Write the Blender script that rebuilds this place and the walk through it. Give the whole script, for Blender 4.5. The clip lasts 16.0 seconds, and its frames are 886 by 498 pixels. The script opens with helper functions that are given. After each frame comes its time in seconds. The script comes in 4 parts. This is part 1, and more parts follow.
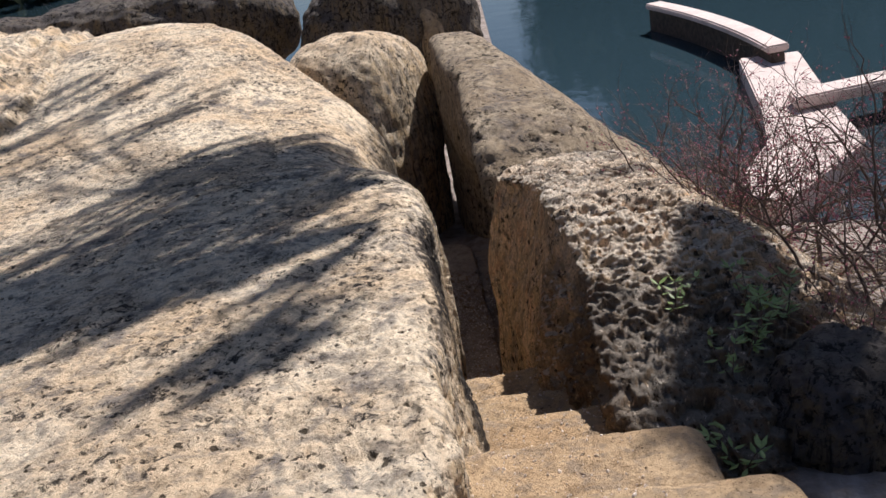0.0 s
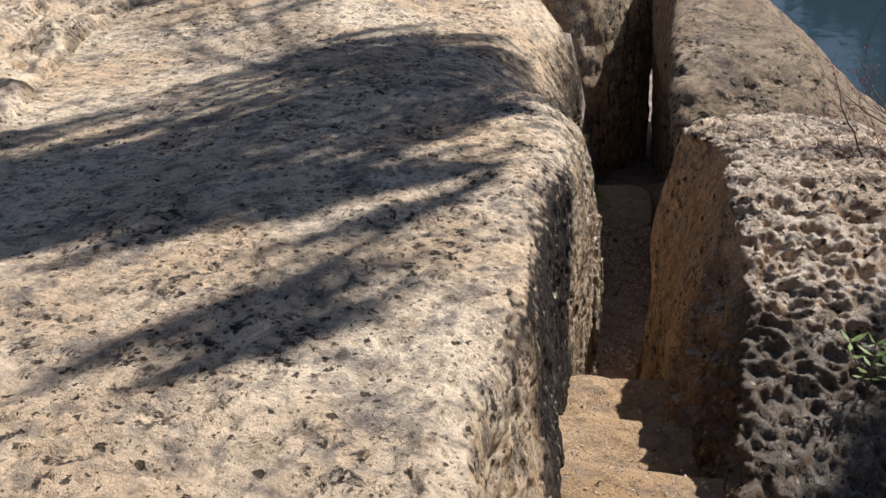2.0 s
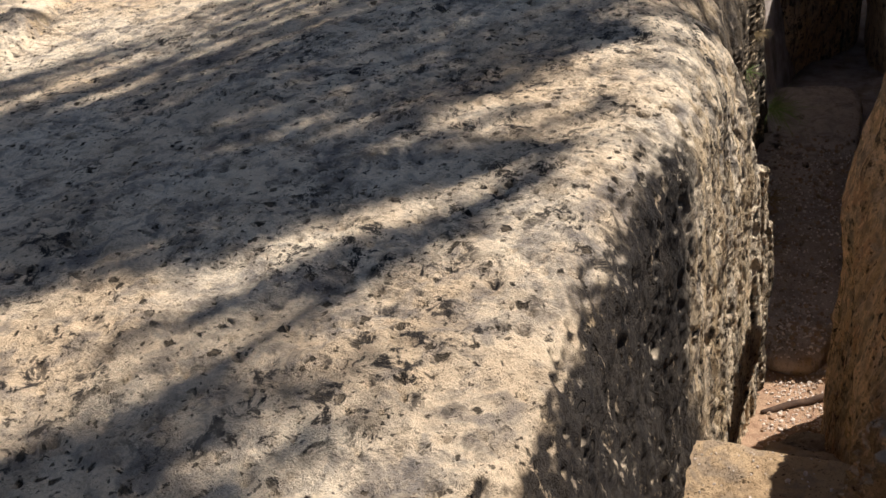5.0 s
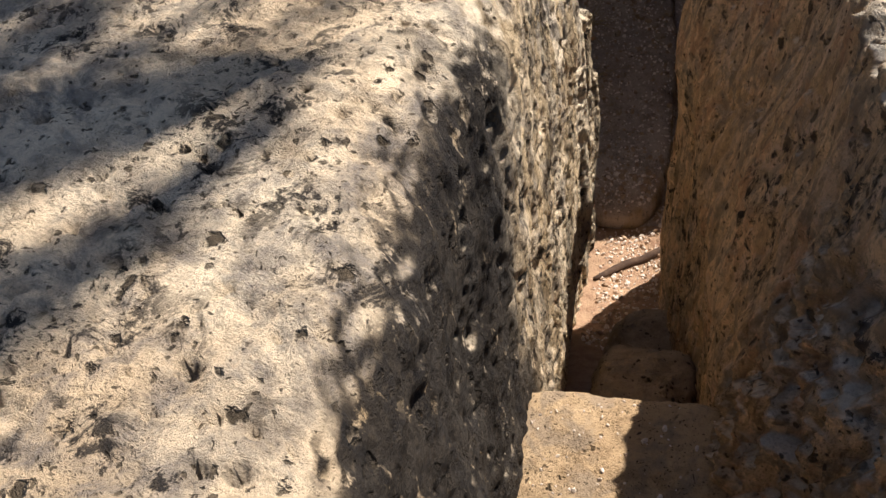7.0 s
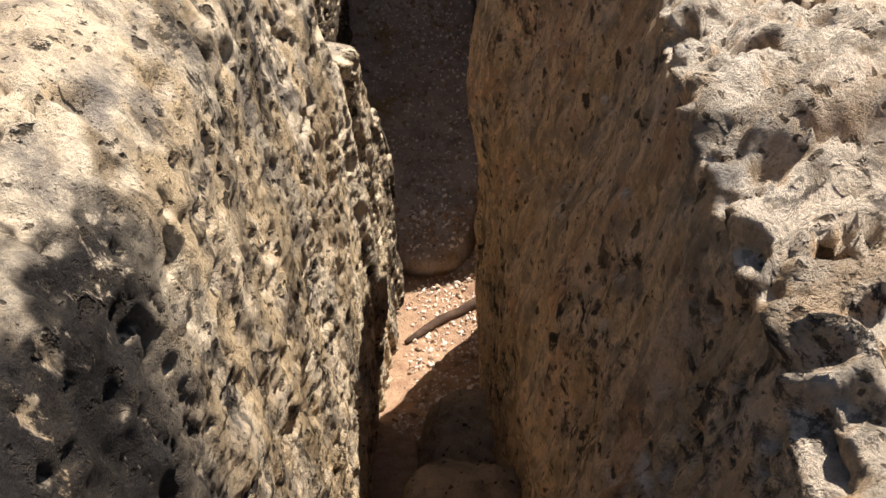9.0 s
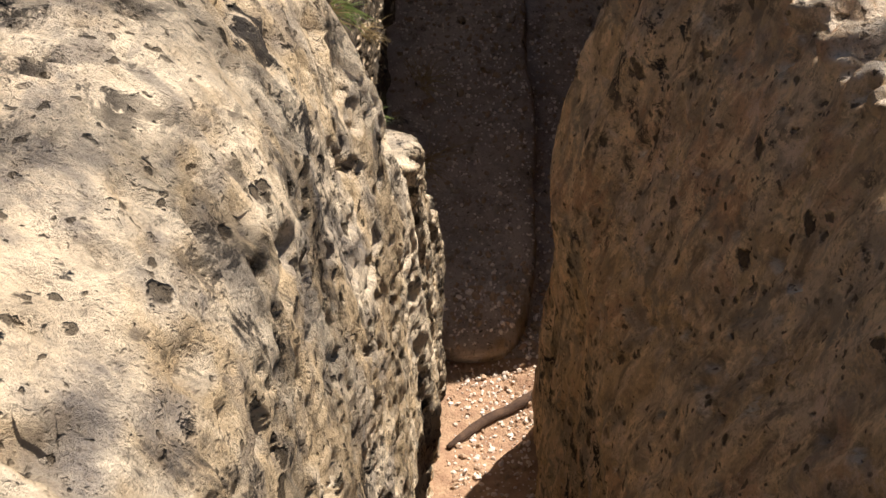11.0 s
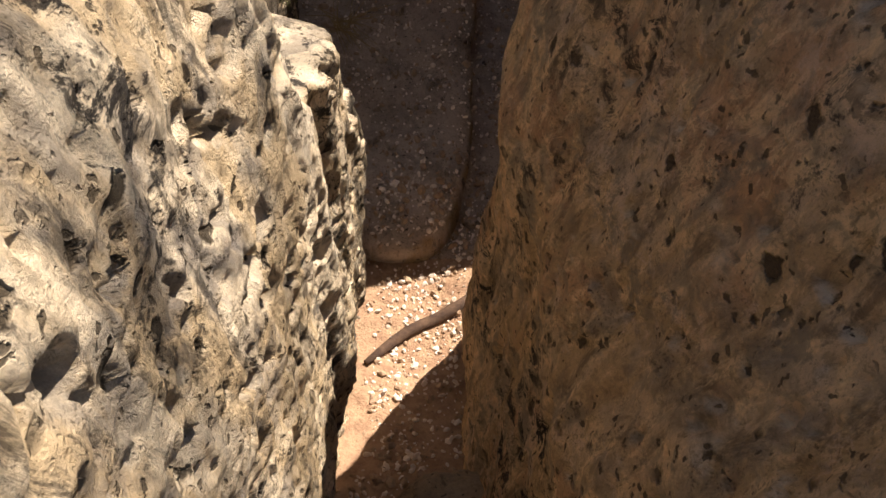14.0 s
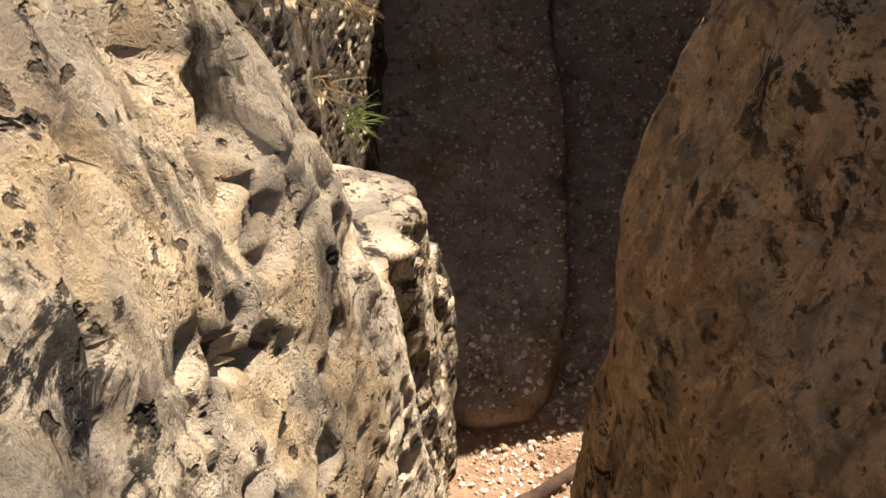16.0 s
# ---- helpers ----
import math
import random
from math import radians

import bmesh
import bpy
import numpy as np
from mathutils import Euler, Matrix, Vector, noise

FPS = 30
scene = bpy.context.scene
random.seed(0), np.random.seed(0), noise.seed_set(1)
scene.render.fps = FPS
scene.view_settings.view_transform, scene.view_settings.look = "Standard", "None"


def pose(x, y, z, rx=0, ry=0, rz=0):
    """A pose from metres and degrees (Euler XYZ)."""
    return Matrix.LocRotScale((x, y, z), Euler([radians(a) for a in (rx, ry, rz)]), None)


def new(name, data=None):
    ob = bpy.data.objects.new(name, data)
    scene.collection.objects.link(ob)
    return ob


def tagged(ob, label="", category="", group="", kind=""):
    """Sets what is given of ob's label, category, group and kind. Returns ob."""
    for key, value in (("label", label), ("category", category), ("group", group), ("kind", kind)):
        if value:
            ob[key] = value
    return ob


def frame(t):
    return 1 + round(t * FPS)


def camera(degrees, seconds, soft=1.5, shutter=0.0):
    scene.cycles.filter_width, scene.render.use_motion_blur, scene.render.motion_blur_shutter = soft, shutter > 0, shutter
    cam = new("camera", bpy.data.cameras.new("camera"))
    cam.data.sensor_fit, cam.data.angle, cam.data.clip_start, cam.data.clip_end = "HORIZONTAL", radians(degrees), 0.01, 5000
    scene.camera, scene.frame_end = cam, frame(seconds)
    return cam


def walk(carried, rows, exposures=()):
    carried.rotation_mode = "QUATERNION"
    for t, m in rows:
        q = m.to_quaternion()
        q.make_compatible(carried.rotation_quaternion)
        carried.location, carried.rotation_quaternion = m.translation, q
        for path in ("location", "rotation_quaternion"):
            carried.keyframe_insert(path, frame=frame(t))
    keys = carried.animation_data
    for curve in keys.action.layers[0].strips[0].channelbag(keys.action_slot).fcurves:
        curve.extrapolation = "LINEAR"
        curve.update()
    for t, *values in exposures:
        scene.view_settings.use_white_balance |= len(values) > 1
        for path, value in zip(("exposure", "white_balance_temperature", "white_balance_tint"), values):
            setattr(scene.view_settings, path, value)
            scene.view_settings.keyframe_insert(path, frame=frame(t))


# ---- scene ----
cam = camera(51.7, 16.0)
METRES, EYE, TILT, LEAN, TURN = 6.0, 1.5, -23.0, 10.0, 0.0
ROWS = [
    (0.0, 0.0, 0.0, 0.0, -0.0, 0.0, -0.0),
    (0.5, -0.0073, 0.0689, 0.0179, -2.63, -3.63, -6.35),
    (1.0, -0.0066, 0.1034, 0.029, -3.18, -4.93, -8.81),
    (1.5, 0.0281, 0.1413, 0.0248, 2.05, -4.68, -11.45),
    (2.0, 0.0399, 0.1706, 0.0403, 12.92, -7.51, -10.93),
    (2.5, 0.0428, 0.2002, 0.0546, 17.56, -6.99, -10.74),
    (3.0, 0.0456, 0.235, 0.0618, 22.94, -7.48, -12.12),
    (5.5, 0.0433, 0.4629, 0.0953, 24.71, -23.21, -6.16),
    (6.0, 0.0313, 0.4966, 0.0984, 21.03, -28.08, -3.65),
    (6.5, 0.0237, 0.5176, 0.1003, 16.0, -28.65, -3.58),
    (7.0, 0.0225, 0.5573, 0.0982, 12.46, -27.76, -6.1),
    (7.5, 0.0231, 0.5919, 0.1001, 6.1, -27.09, -7.97),
    (8.0, 0.0161, 0.6163, 0.1041, -0.76, -26.4, -8.22),
    (8.5, 0.0249, 0.6454, 0.0981, 0.63, -26.85, -7.76),
    (9.0, 0.0403, 0.6803, 0.102, 1.41, -27.81, -6.14),
    (9.5, 0.0316, 0.7095, 0.1079, 0.27, -27.6, -6.21),
    (10.0, 0.0178, 0.7242, 0.1053, 2.09, -26.87, -8.68),
    (12.5, 0.0118, 0.8363, 0.1127, 1.64, -31.48, -3.63),
    (13.0, 0.0181, 0.843, 0.1072, -4.76, -33.15, -3.59),
    (13.5, 0.0129, 0.8505, 0.0964, -3.71, -35.92, -8.36),
    (14.0, 0.0095, 0.8477, 0.1, -0.37, -37.65, -11.56),
    (14.5, 0.0003, 0.8519, 0.1037, 3.18, -39.52, -10.82),
    (15.0, -0.003, 0.8626, 0.1086, 2.7, -34.07, -11.94),
    (15.5, 0.0027, 0.8756, 0.0987, 1.76, -32.51, -12.34),
    (16.0, 0.0063, 0.8968, 0.0811, 3.04, -30.08, -7.44),
]
walk(cam, [(t, pose(0, 0, EYE, TILT, LEAN, TURN) @ pose(METRES * x, METRES * y, METRES * z, 90 + pitch, roll, yaw)) for t, x, y, z, yaw, pitch, roll in ROWS],
     exposures=[(0.0, 0.33, 6000, 16), (3.0, 0.27, 6150, 16), (6.0, 0.66, 6400, 14), (9.0, 0.92, 6500, 14), (12.5, 0.84, 6800, 16), (14.0, 1.14, 7000, 16), (15.0, 0.98, 7100, 16), (16.0, 1.14, 7000, 16)])


# ---- world, sun, exposure ----
SUN = Vector((0.46, 0.68, 1.0)).normalized()
world = bpy.data.worlds.new("world")
scene.world = world
world.use_nodes = True
wt = world.node_tree
sky = wt.nodes.new("ShaderNodeTexSky")
sky.sky_type, sky.sun_disc = "NISHITA", False
sky.sun_elevation = math.asin(SUN.z)
sky.sun_rotation = math.atan2(SUN.x, SUN.y)
wt.nodes["Background"].inputs["Strength"].default_value = 0.05
wt.links.new(sky.outputs[0], wt.nodes["Background"].inputs["Color"])
sun_data = bpy.data.lights.new("sun", "SUN")
sun_data.energy, sun_data.angle, sun_data.color = 5.0, radians(0.55), (1.0, 0.93, 0.82)
sun = new("sun", sun_data)
sun.rotation_euler = (-SUN).to_track_quat("-Z", "Y").to_euler()


# ---- noise over whole arrays ----
def hash3(i, j, k, seed):
    n = (i * 374761393 + j * 668265263 + k * 2147483647 + seed * 144665) & 0xFFFFFFFF
    n = ((n ^ (n >> 13)) * 1274126177) & 0xFFFFFFFF
    n = ((n ^ (n >> 16)) * 2246822519) & 0xFFFFFFFF
    return ((n ^ (n >> 15)) & 0xFFFFFF) / 16777215.0


def vnoise(P, seed=0):
    """Smooth noise, 0 to 1, at the points P (n, 3)."""
    F = np.floor(P)
    i, j, k = (F[:, a].astype(np.int64) for a in range(3))
    f = P - F
    u = f * f * f * (f * (f * 6 - 15) + 10)
    out = 0.0
    for a in (0, 1):
        for b in (0, 1):
            for c in (0, 1):
                w = (u[:, 0] if a else 1 - u[:, 0]) * (u[:, 1] if b else 1 - u[:, 1]) * (u[:, 2] if c else 1 - u[:, 2])
                out = out + w * hash3(i + a, j + b, k + c, seed)
    return out


def fbm(P, octaves=4, seed=0, gain=0.5):
    """Layered noise about 0, within about -1 to 1."""
    P = np.asarray(P, float)
    total, amp, norm = 0.0, 1.0, 0.0
    for o in range(octaves):
        total = total + amp * (vnoise(P * 2.03 ** o + 17.3 * o, seed + o) * 2 - 1)
        norm += amp
        amp *= gain
    return total / norm


def cells(P, seed=0):
    """Distance to the nearest scattered point, and that point's own random number."""
    F = np.floor(P).astype(np.int64)
    best = np.full(len(P), 9.0)
    who = np.zeros(len(P))
    for a in (-1, 0, 1):
        for b in (-1, 0, 1):
            for c in (-1, 0, 1):
                i, j, k = F[:, 0] + a, F[:, 1] + b, F[:, 2] + c
                d = np.sqrt((i + hash3(i, j, k, seed) - P[:, 0]) ** 2 + (j + hash3(i, j, k, seed + 1) - P[:, 1]) ** 2 + (k + hash3(i, j, k, seed + 2) - P[:, 2]) ** 2)
                near = d < best
                best = np.where(near, d, best)
                who = np.where(near, hash3(i, j, k, seed + 3), who)
    return best, who


def step01(a, b, v):
    u = np.clip((v - a) / (b - a), 0, 1)
    return u * u * (3 - 2 * u)


def smooth_line(points, v):
    """A smooth curve through a few (place, value) pairs."""
    p, q = np.array([a for a, _ in points], float), np.array([b for _, b in points], float)
    m = np.gradient(q, p)
    v = np.clip(v, p[0], p[-1])
    i = np.clip(np.searchsorted(p, v) - 1, 0, len(p) - 2)
    h = p[i + 1] - p[i]
    u = (v - p[i]) / h
    return (2 * u ** 3 - 3 * u ** 2 + 1) * q[i] + (u ** 3 - 2 * u ** 2 + u) * h * m[i] + (3 * u ** 2 - 2 * u ** 3) * q[i + 1] + (u ** 3 - u ** 2) * h * m[i + 1]


def spread(*stretches):
    """Places along a line: stretches of (from, to, spacing)."""
    out = []
    for a, b, d in stretches:
        out.extend(np.linspace(a, b, max(2, int(abs(b - a) / d)), endpoint=False))
    out.append(stretches[-1][1])
    return np.array(out)


# ---- mesh helpers ----
def mesh_from(name, V, faces, material, smooth=True):
    me = bpy.data.meshes.new(name)
    me.from_pydata([tuple(v) for v in V], [], faces)
    me.materials.append(material)
    if smooth:
        me.polygons.foreach_set("use_smooth", [True] * len(me.polygons))
    me.update()
    return me


def grid_mesh(name, G, material, loop=False, caps=False):
    """A mesh over the grid of points G (rows, columns, 3), closed round its columns and capped if asked."""
    r, c = G.shape[:2]
    idx = np.arange(r * c).reshape(r, c)
    nxt = np.roll(idx, -1, axis=1) if loop else idx[:, 1:]
    cur = idx if loop else idx[:, :-1]
    quads = np.stack([cur[:-1], nxt[:-1], nxt[1:], cur[1:]], -1).reshape(-1, 4)
    me = bpy.data.meshes.new(name)
    me.vertices.add(r * c)
    me.vertices.foreach_set("co", G.reshape(-1).astype(np.float32))
    ends = [list(idx[0][::-1]), list(idx[-1])] if caps else []
    n = len(quads)
    sizes = [4] * n + [len(e) for e in ends]
    flat = np.concatenate([quads.reshape(-1)] + [np.array(e) for e in ends]) if ends else quads.reshape(-1)
    me.loops.add(len(flat))
    me.loops.foreach_set("vertex_index", flat.astype(np.int32))
    me.polygons.add(len(sizes))
    me.polygons.foreach_set("loop_start", np.concatenate([[0], np.cumsum(sizes)[:-1]]).astype(np.int32))
    me.polygons.foreach_set("use_smooth", [True] * n + [False] * len(ends))
    me.materials.append(material)
    me.update(calc_edges=True)
    me.validate()
    return me


def grid_normals(G):
    n = np.cross(np.gradient(G, axis=1), np.gradient(G, axis=0))
    return n / np.maximum(np.linalg.norm(n, axis=2, keepdims=True), 1e-9)


def thing(name, label, category, group="", kind="", at=(0, 0, 0)):
    ob = new(name)
    ob.location = at
    return tagged(ob, label, category, group, kind)


def part(name, data, parent, label=""):
    ob = new(name, data)
    ob.parent = parent
    ob.location = -Vector(parent.location) if not parent.parent else (0, 0, 0)
    return tagged(ob, label)


def solid(name, data, label, category, group="", kind=""):
    return tagged(new(name, data), label, category, group, kind)


# ---- materials ----
def material(name):
    m = bpy.data.materials.new(name)
    m.use_nodes = True
    t = m.node_tree
    return m, t, t.nodes["Principled BSDF"]


class Nodes:
    def __init__(self, tree):
        self.t = tree
        self.co = tree.nodes.new("ShaderNodeTexCoord").outputs["Object"]

    def put(self, socket, value):
        if isinstance(value, bpy.types.NodeSocket):
            self.t.links.new(value, socket)
        else:
            socket.default_value = value

    def mapped(self, scale):
        n = self.t.nodes.new("ShaderNodeMapping")
        self.put(n.inputs["Vector"], self.co)
        n.inputs["Scale"].default_value = scale
        return n.outputs[0]

    def noise(self, scale, detail=6.0, rough=0.6, co=None, distort=0.0):
        n = self.t.nodes.new("ShaderNodeTexNoise")
        self.put(n.inputs["Vector"], co or self.co)
        n.inputs["Scale"].default_value, n.inputs["Detail"].default_value = scale, detail
        n.inputs["Roughness"].default_value, n.inputs["Distortion"].default_value = rough, distort
        return n.outputs["Fac"]

    def voronoi(self, scale, co=None, feature="F1", out="Distance"):
        n = self.t.nodes.new("ShaderNodeTexVoronoi")
        n.feature = feature
        self.put(n.inputs["Vector"], co or self.co)
        n.inputs["Scale"].default_value = scale
        return n.outputs[out]

    def holes(self, scale, co, share, widest=0.42):
        """Scattered holes of many sizes: a share of the cells has one, from a speck up to the widest."""
        n = self.t.nodes.new("ShaderNodeTexVoronoi")
        self.put(n.inputs["Vector"], co)
        n.inputs["Scale"].default_value = scale
        chance = self.t.nodes.new("ShaderNodeSeparateColor")
        self.put(chance.inputs[0], n.outputs["Color"])
        size = self.math("POWER", self.math("MULTIPLY", self.math("SUBTRACT", chance.outputs[0], 1 - share), 1 / share), 1.1)
        radius = self.math("MULTIPLY", size, widest)
        inside = self.math("MULTIPLY", self.math("SUBTRACT", radius, n.outputs["Distance"]), 9.0)
        return self.math("MULTIPLY", self.math("MINIMUM", self.math("MAXIMUM", inside, 0.0), 1.0), self.math("GREATER_THAN", chance.outputs[0], 1 - share))

    def ramp(self, v, a, b, lo=0.0, hi=1.0):
        n = self.t.nodes.new("ShaderNodeMapRange")
        n.interpolation_type = "SMOOTHSTEP"
        for key, x in zip(("Value", "From Min", "From Max", "To Min", "To Max"), (v, a, b, lo, hi)):
            self.put(n.inputs[key], x)
        return n.outputs[0]

    def math(self, op, a, b=0.0, c=0.0):
        n = self.t.nodes.new("ShaderNodeMath")
        n.operation = op
        for s, x in zip(n.inputs, (a, b, c)):
            self.put(s, x)
        return n.outputs[0]

    def mix(self, f, a, b):
        n = self.t.nodes.new("ShaderNodeMix")
        n.data_type = "RGBA"
        for s, x in ((n.inputs[0], f), (n.inputs[6], a), (n.inputs[7], b)):
            self.put(s, x if isinstance(x, (bpy.types.NodeSocket, float, int)) else (*x, 1))
        return n.outputs[2]

    def vmix(self, a, b, f):
        n = self.t.nodes.new("ShaderNodeVectorMath")
        n.operation = "MULTIPLY_ADD"
        self.put(n.inputs[0], b)
        n.inputs[1].default_value = (f, f, f)
        self.put(n.inputs[2], a)
        return n.outputs[0]

    def bump(self, height, distance, strength=1.0):
        n = self.t.nodes.new("ShaderNodeBump")
        self.put(n.inputs["Height"], height)
        n.inputs["Distance"].default_value, n.inputs["Strength"].default_value = distance, strength
        return n.outputs[0]

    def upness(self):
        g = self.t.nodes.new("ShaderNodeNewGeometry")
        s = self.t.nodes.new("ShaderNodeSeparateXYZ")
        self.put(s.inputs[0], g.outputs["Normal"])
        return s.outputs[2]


def rock(name, pale, warm, grey, ochre, dark=(0.016, 0.015, 0.016), lichen=0.58, pits=30.0, streaky=1.0, relief=0.011, pit_amount=0.45, bands=(), fresh=0.0):
    """Weathered limestone: pale crust, warm stains, grey and black lichen, rain streaks on the steep faces, small pits. bands: the stretches of y whose steep faces are grown over black."""
    m, t, bsdf = material(name)
    k = Nodes(t)
    big, mid, fine = k.noise(1.1, 5), k.noise(8.0, 8, 0.72), k.noise(70.0, 6, 0.7)
    crust = k.noise(15.0, 10, 0.80, distort=0.5)
    patch = k.noise(2.3, 5, 0.65)
    c = k.mix(k.ramp(big, 0.36, 0.66, 0.0, 0.35 if fresh else 1.0), pale, warm)
    c = k.mix(k.ramp(mid, 0.50, 0.68, 0.0, 0.75), c, [x * 0.60 for x in warm])
    c = k.mix(k.ramp(k.noise(3.1, 10, 0.76, distort=0.4), lichen - 0.08, lichen + 0.06, 0.0, 0.85), c, grey)
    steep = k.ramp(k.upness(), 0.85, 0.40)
    fibre = None
    if fresh:
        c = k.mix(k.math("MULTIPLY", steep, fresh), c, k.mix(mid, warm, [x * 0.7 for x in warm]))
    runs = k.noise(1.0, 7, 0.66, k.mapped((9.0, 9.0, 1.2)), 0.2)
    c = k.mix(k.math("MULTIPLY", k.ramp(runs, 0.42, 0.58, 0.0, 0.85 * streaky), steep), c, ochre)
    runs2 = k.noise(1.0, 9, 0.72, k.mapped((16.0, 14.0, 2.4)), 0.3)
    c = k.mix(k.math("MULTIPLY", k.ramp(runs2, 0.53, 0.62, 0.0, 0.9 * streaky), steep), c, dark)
    black = k.math("MULTIPLY", k.ramp(crust, 0.52, 0.57), k.ramp(patch, lichen - 0.14, lichen + 0.02))
    veil = k.noise(1.0, 10, 0.74, k.mapped((24.0, 24.0, 9.0)), 0.4)
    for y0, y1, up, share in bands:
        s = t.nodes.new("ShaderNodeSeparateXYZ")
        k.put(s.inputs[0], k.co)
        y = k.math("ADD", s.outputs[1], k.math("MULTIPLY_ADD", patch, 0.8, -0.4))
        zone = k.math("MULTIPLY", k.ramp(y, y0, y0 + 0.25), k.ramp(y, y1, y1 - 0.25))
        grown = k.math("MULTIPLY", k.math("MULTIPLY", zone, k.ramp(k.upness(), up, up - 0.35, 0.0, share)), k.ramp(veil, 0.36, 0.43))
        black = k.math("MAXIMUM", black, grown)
    if fresh:
        fibre = k.noise(1.0, 9, 0.70, k.mapped((28.0, 28.0, 10.0)), 0.5)
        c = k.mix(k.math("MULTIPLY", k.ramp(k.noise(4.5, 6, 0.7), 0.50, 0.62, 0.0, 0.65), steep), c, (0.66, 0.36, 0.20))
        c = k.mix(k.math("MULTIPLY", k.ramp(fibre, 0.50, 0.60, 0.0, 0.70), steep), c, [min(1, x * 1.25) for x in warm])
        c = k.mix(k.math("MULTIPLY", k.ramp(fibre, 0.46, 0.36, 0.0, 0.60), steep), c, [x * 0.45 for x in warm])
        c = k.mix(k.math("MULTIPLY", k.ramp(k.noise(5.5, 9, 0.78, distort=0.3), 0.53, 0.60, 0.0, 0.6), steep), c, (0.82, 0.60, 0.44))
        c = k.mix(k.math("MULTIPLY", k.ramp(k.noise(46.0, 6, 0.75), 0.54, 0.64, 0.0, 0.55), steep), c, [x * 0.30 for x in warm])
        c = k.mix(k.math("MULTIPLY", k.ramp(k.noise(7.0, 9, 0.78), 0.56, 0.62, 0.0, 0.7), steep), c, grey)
    c = k.mix(k.ramp(k.noise(11.0, 7, 0.62, distort=0.6), 0.48, 0.64, 0.0, 0.62), c, [x * 0.85 for x in grey])
    c = k.mix(k.math("MULTIPLY", black, 0.92), c, dark)
    swirl = t.nodes.new("ShaderNodeTexNoise")
    k.put(swirl.inputs["Vector"], k.co)
    swirl.inputs["Scale"].default_value = 14.0
    swirl.inputs["Detail"].default_value, swirl.inputs["Roughness"].default_value = 5.0, 0.65
    warped = k.vmix(k.co, swirl.outputs["Color"], 0.05)
    ragged = t.nodes.new("ShaderNodeTexNoise")
    k.put(ragged.inputs["Vector"], k.co)
    ragged.inputs["Scale"].default_value, ragged.inputs["Detail"].default_value = 60.0, 3.0
    torn = k.vmix(warped, ragged.outputs["Color"], 0.022)
    where = k.ramp(k.noise(5.0, 4, 0.6), 0.56 - 0.20 * pit_amount, 0.66 - 0.16 * pit_amount)
    hole = k.math("MULTIPLY", k.holes(pits * 0.85, torn, 0.66), where)
    hole2 = k.math("MULTIPLY", k.holes(pits * 2.1, torn, 0.70), k.ramp(k.noise(7.0, 4, 0.6), 0.30, 0.44))
    c = k.mix(k.math("MULTIPLY", hole, 0.93), c, [x * 0.07 for x in warm])
    c = k.mix(k.math("MULTIPLY", hole2, 0.85), c, [x * 0.11 for x in warm])
    c = k.mix(k.ramp(fine, 0.50, 0.66, 0.0, 0.24), c, [x * 0.42 for x in warm])
    grain = k.noise(190.0, 5, 0.75)
    specks = k.math("MULTIPLY", k.ramp(k.voronoi(150.0, warped), 0.40, 0.12), k.ramp(mid, 0.42, 0.60))
    c = k.mix(k.math("MULTIPLY", specks, 0.45), c, [x * 0.18 for x in warm])
    c = k.mix(k.ramp(grain, 0.50, 0.66, 0.0, 0.22), c, [x * 0.36 for x in warm])
    c = k.mix(k.math("MULTIPLY", black, 0.55), c, dark)
    t.links.new(c, bsdf.inputs["Base Color"])
    bsdf.inputs["Roughness"].default_value = 0.92
    bsdf.inputs["Specular IOR Level"].default_value = 0.2
    h = k.math("MULTIPLY_ADD", fine, 0.18, k.math("MULTIPLY", mid, 1.3))
    h = k.math("MULTIPLY_ADD", crust, 0.75, h)
    h = k.math("SUBTRACT", h, k.math("MULTIPLY", hole, 1.3))
    h = k.math("SUBTRACT", h, k.math("MULTIPLY", hole2, 0.5))
    if fibre is not None:
        h = k.math("MULTIPLY_ADD", fibre, 0.7, h)
    h = k.math("MULTIPLY_ADD", grain, 0.07, h)
    h = k.math("SUBTRACT", h, k.math("MULTIPLY", specks, 0.2))
    t.links.new(k.bump(h, relief * 1.9), bsdf.inputs["Normal"])
    return m


def plain(name, a, b, scale=20.0, rough=0.8, relief=0.003, spec=0.3, stretch=(1, 1, 1)):
    m, t, bsdf = material(name)
    k = Nodes(t)
    co = k.mapped(stretch)
    n = k.noise(scale, 7, 0.65, co)
    g = k.noise(scale * 6, 4, 0.6, co)
    c = k.mix(k.ramp(n, 0.35, 0.68), a, b)
    c = k.mix(k.ramp(g, 0.4, 0.75, 0.0, 0.4), c, [x * 0.55 for x in a])
    t.links.new(c, bsdf.inputs["Base Color"])
    bsdf.inputs["Roughness"].default_value, bsdf.inputs["Specular IOR Level"].default_value = rough, spec
    t.links.new(k.bump(k.math("MULTIPLY_ADD", g, 0.4, n), relief), bsdf.inputs["Normal"])
    return m


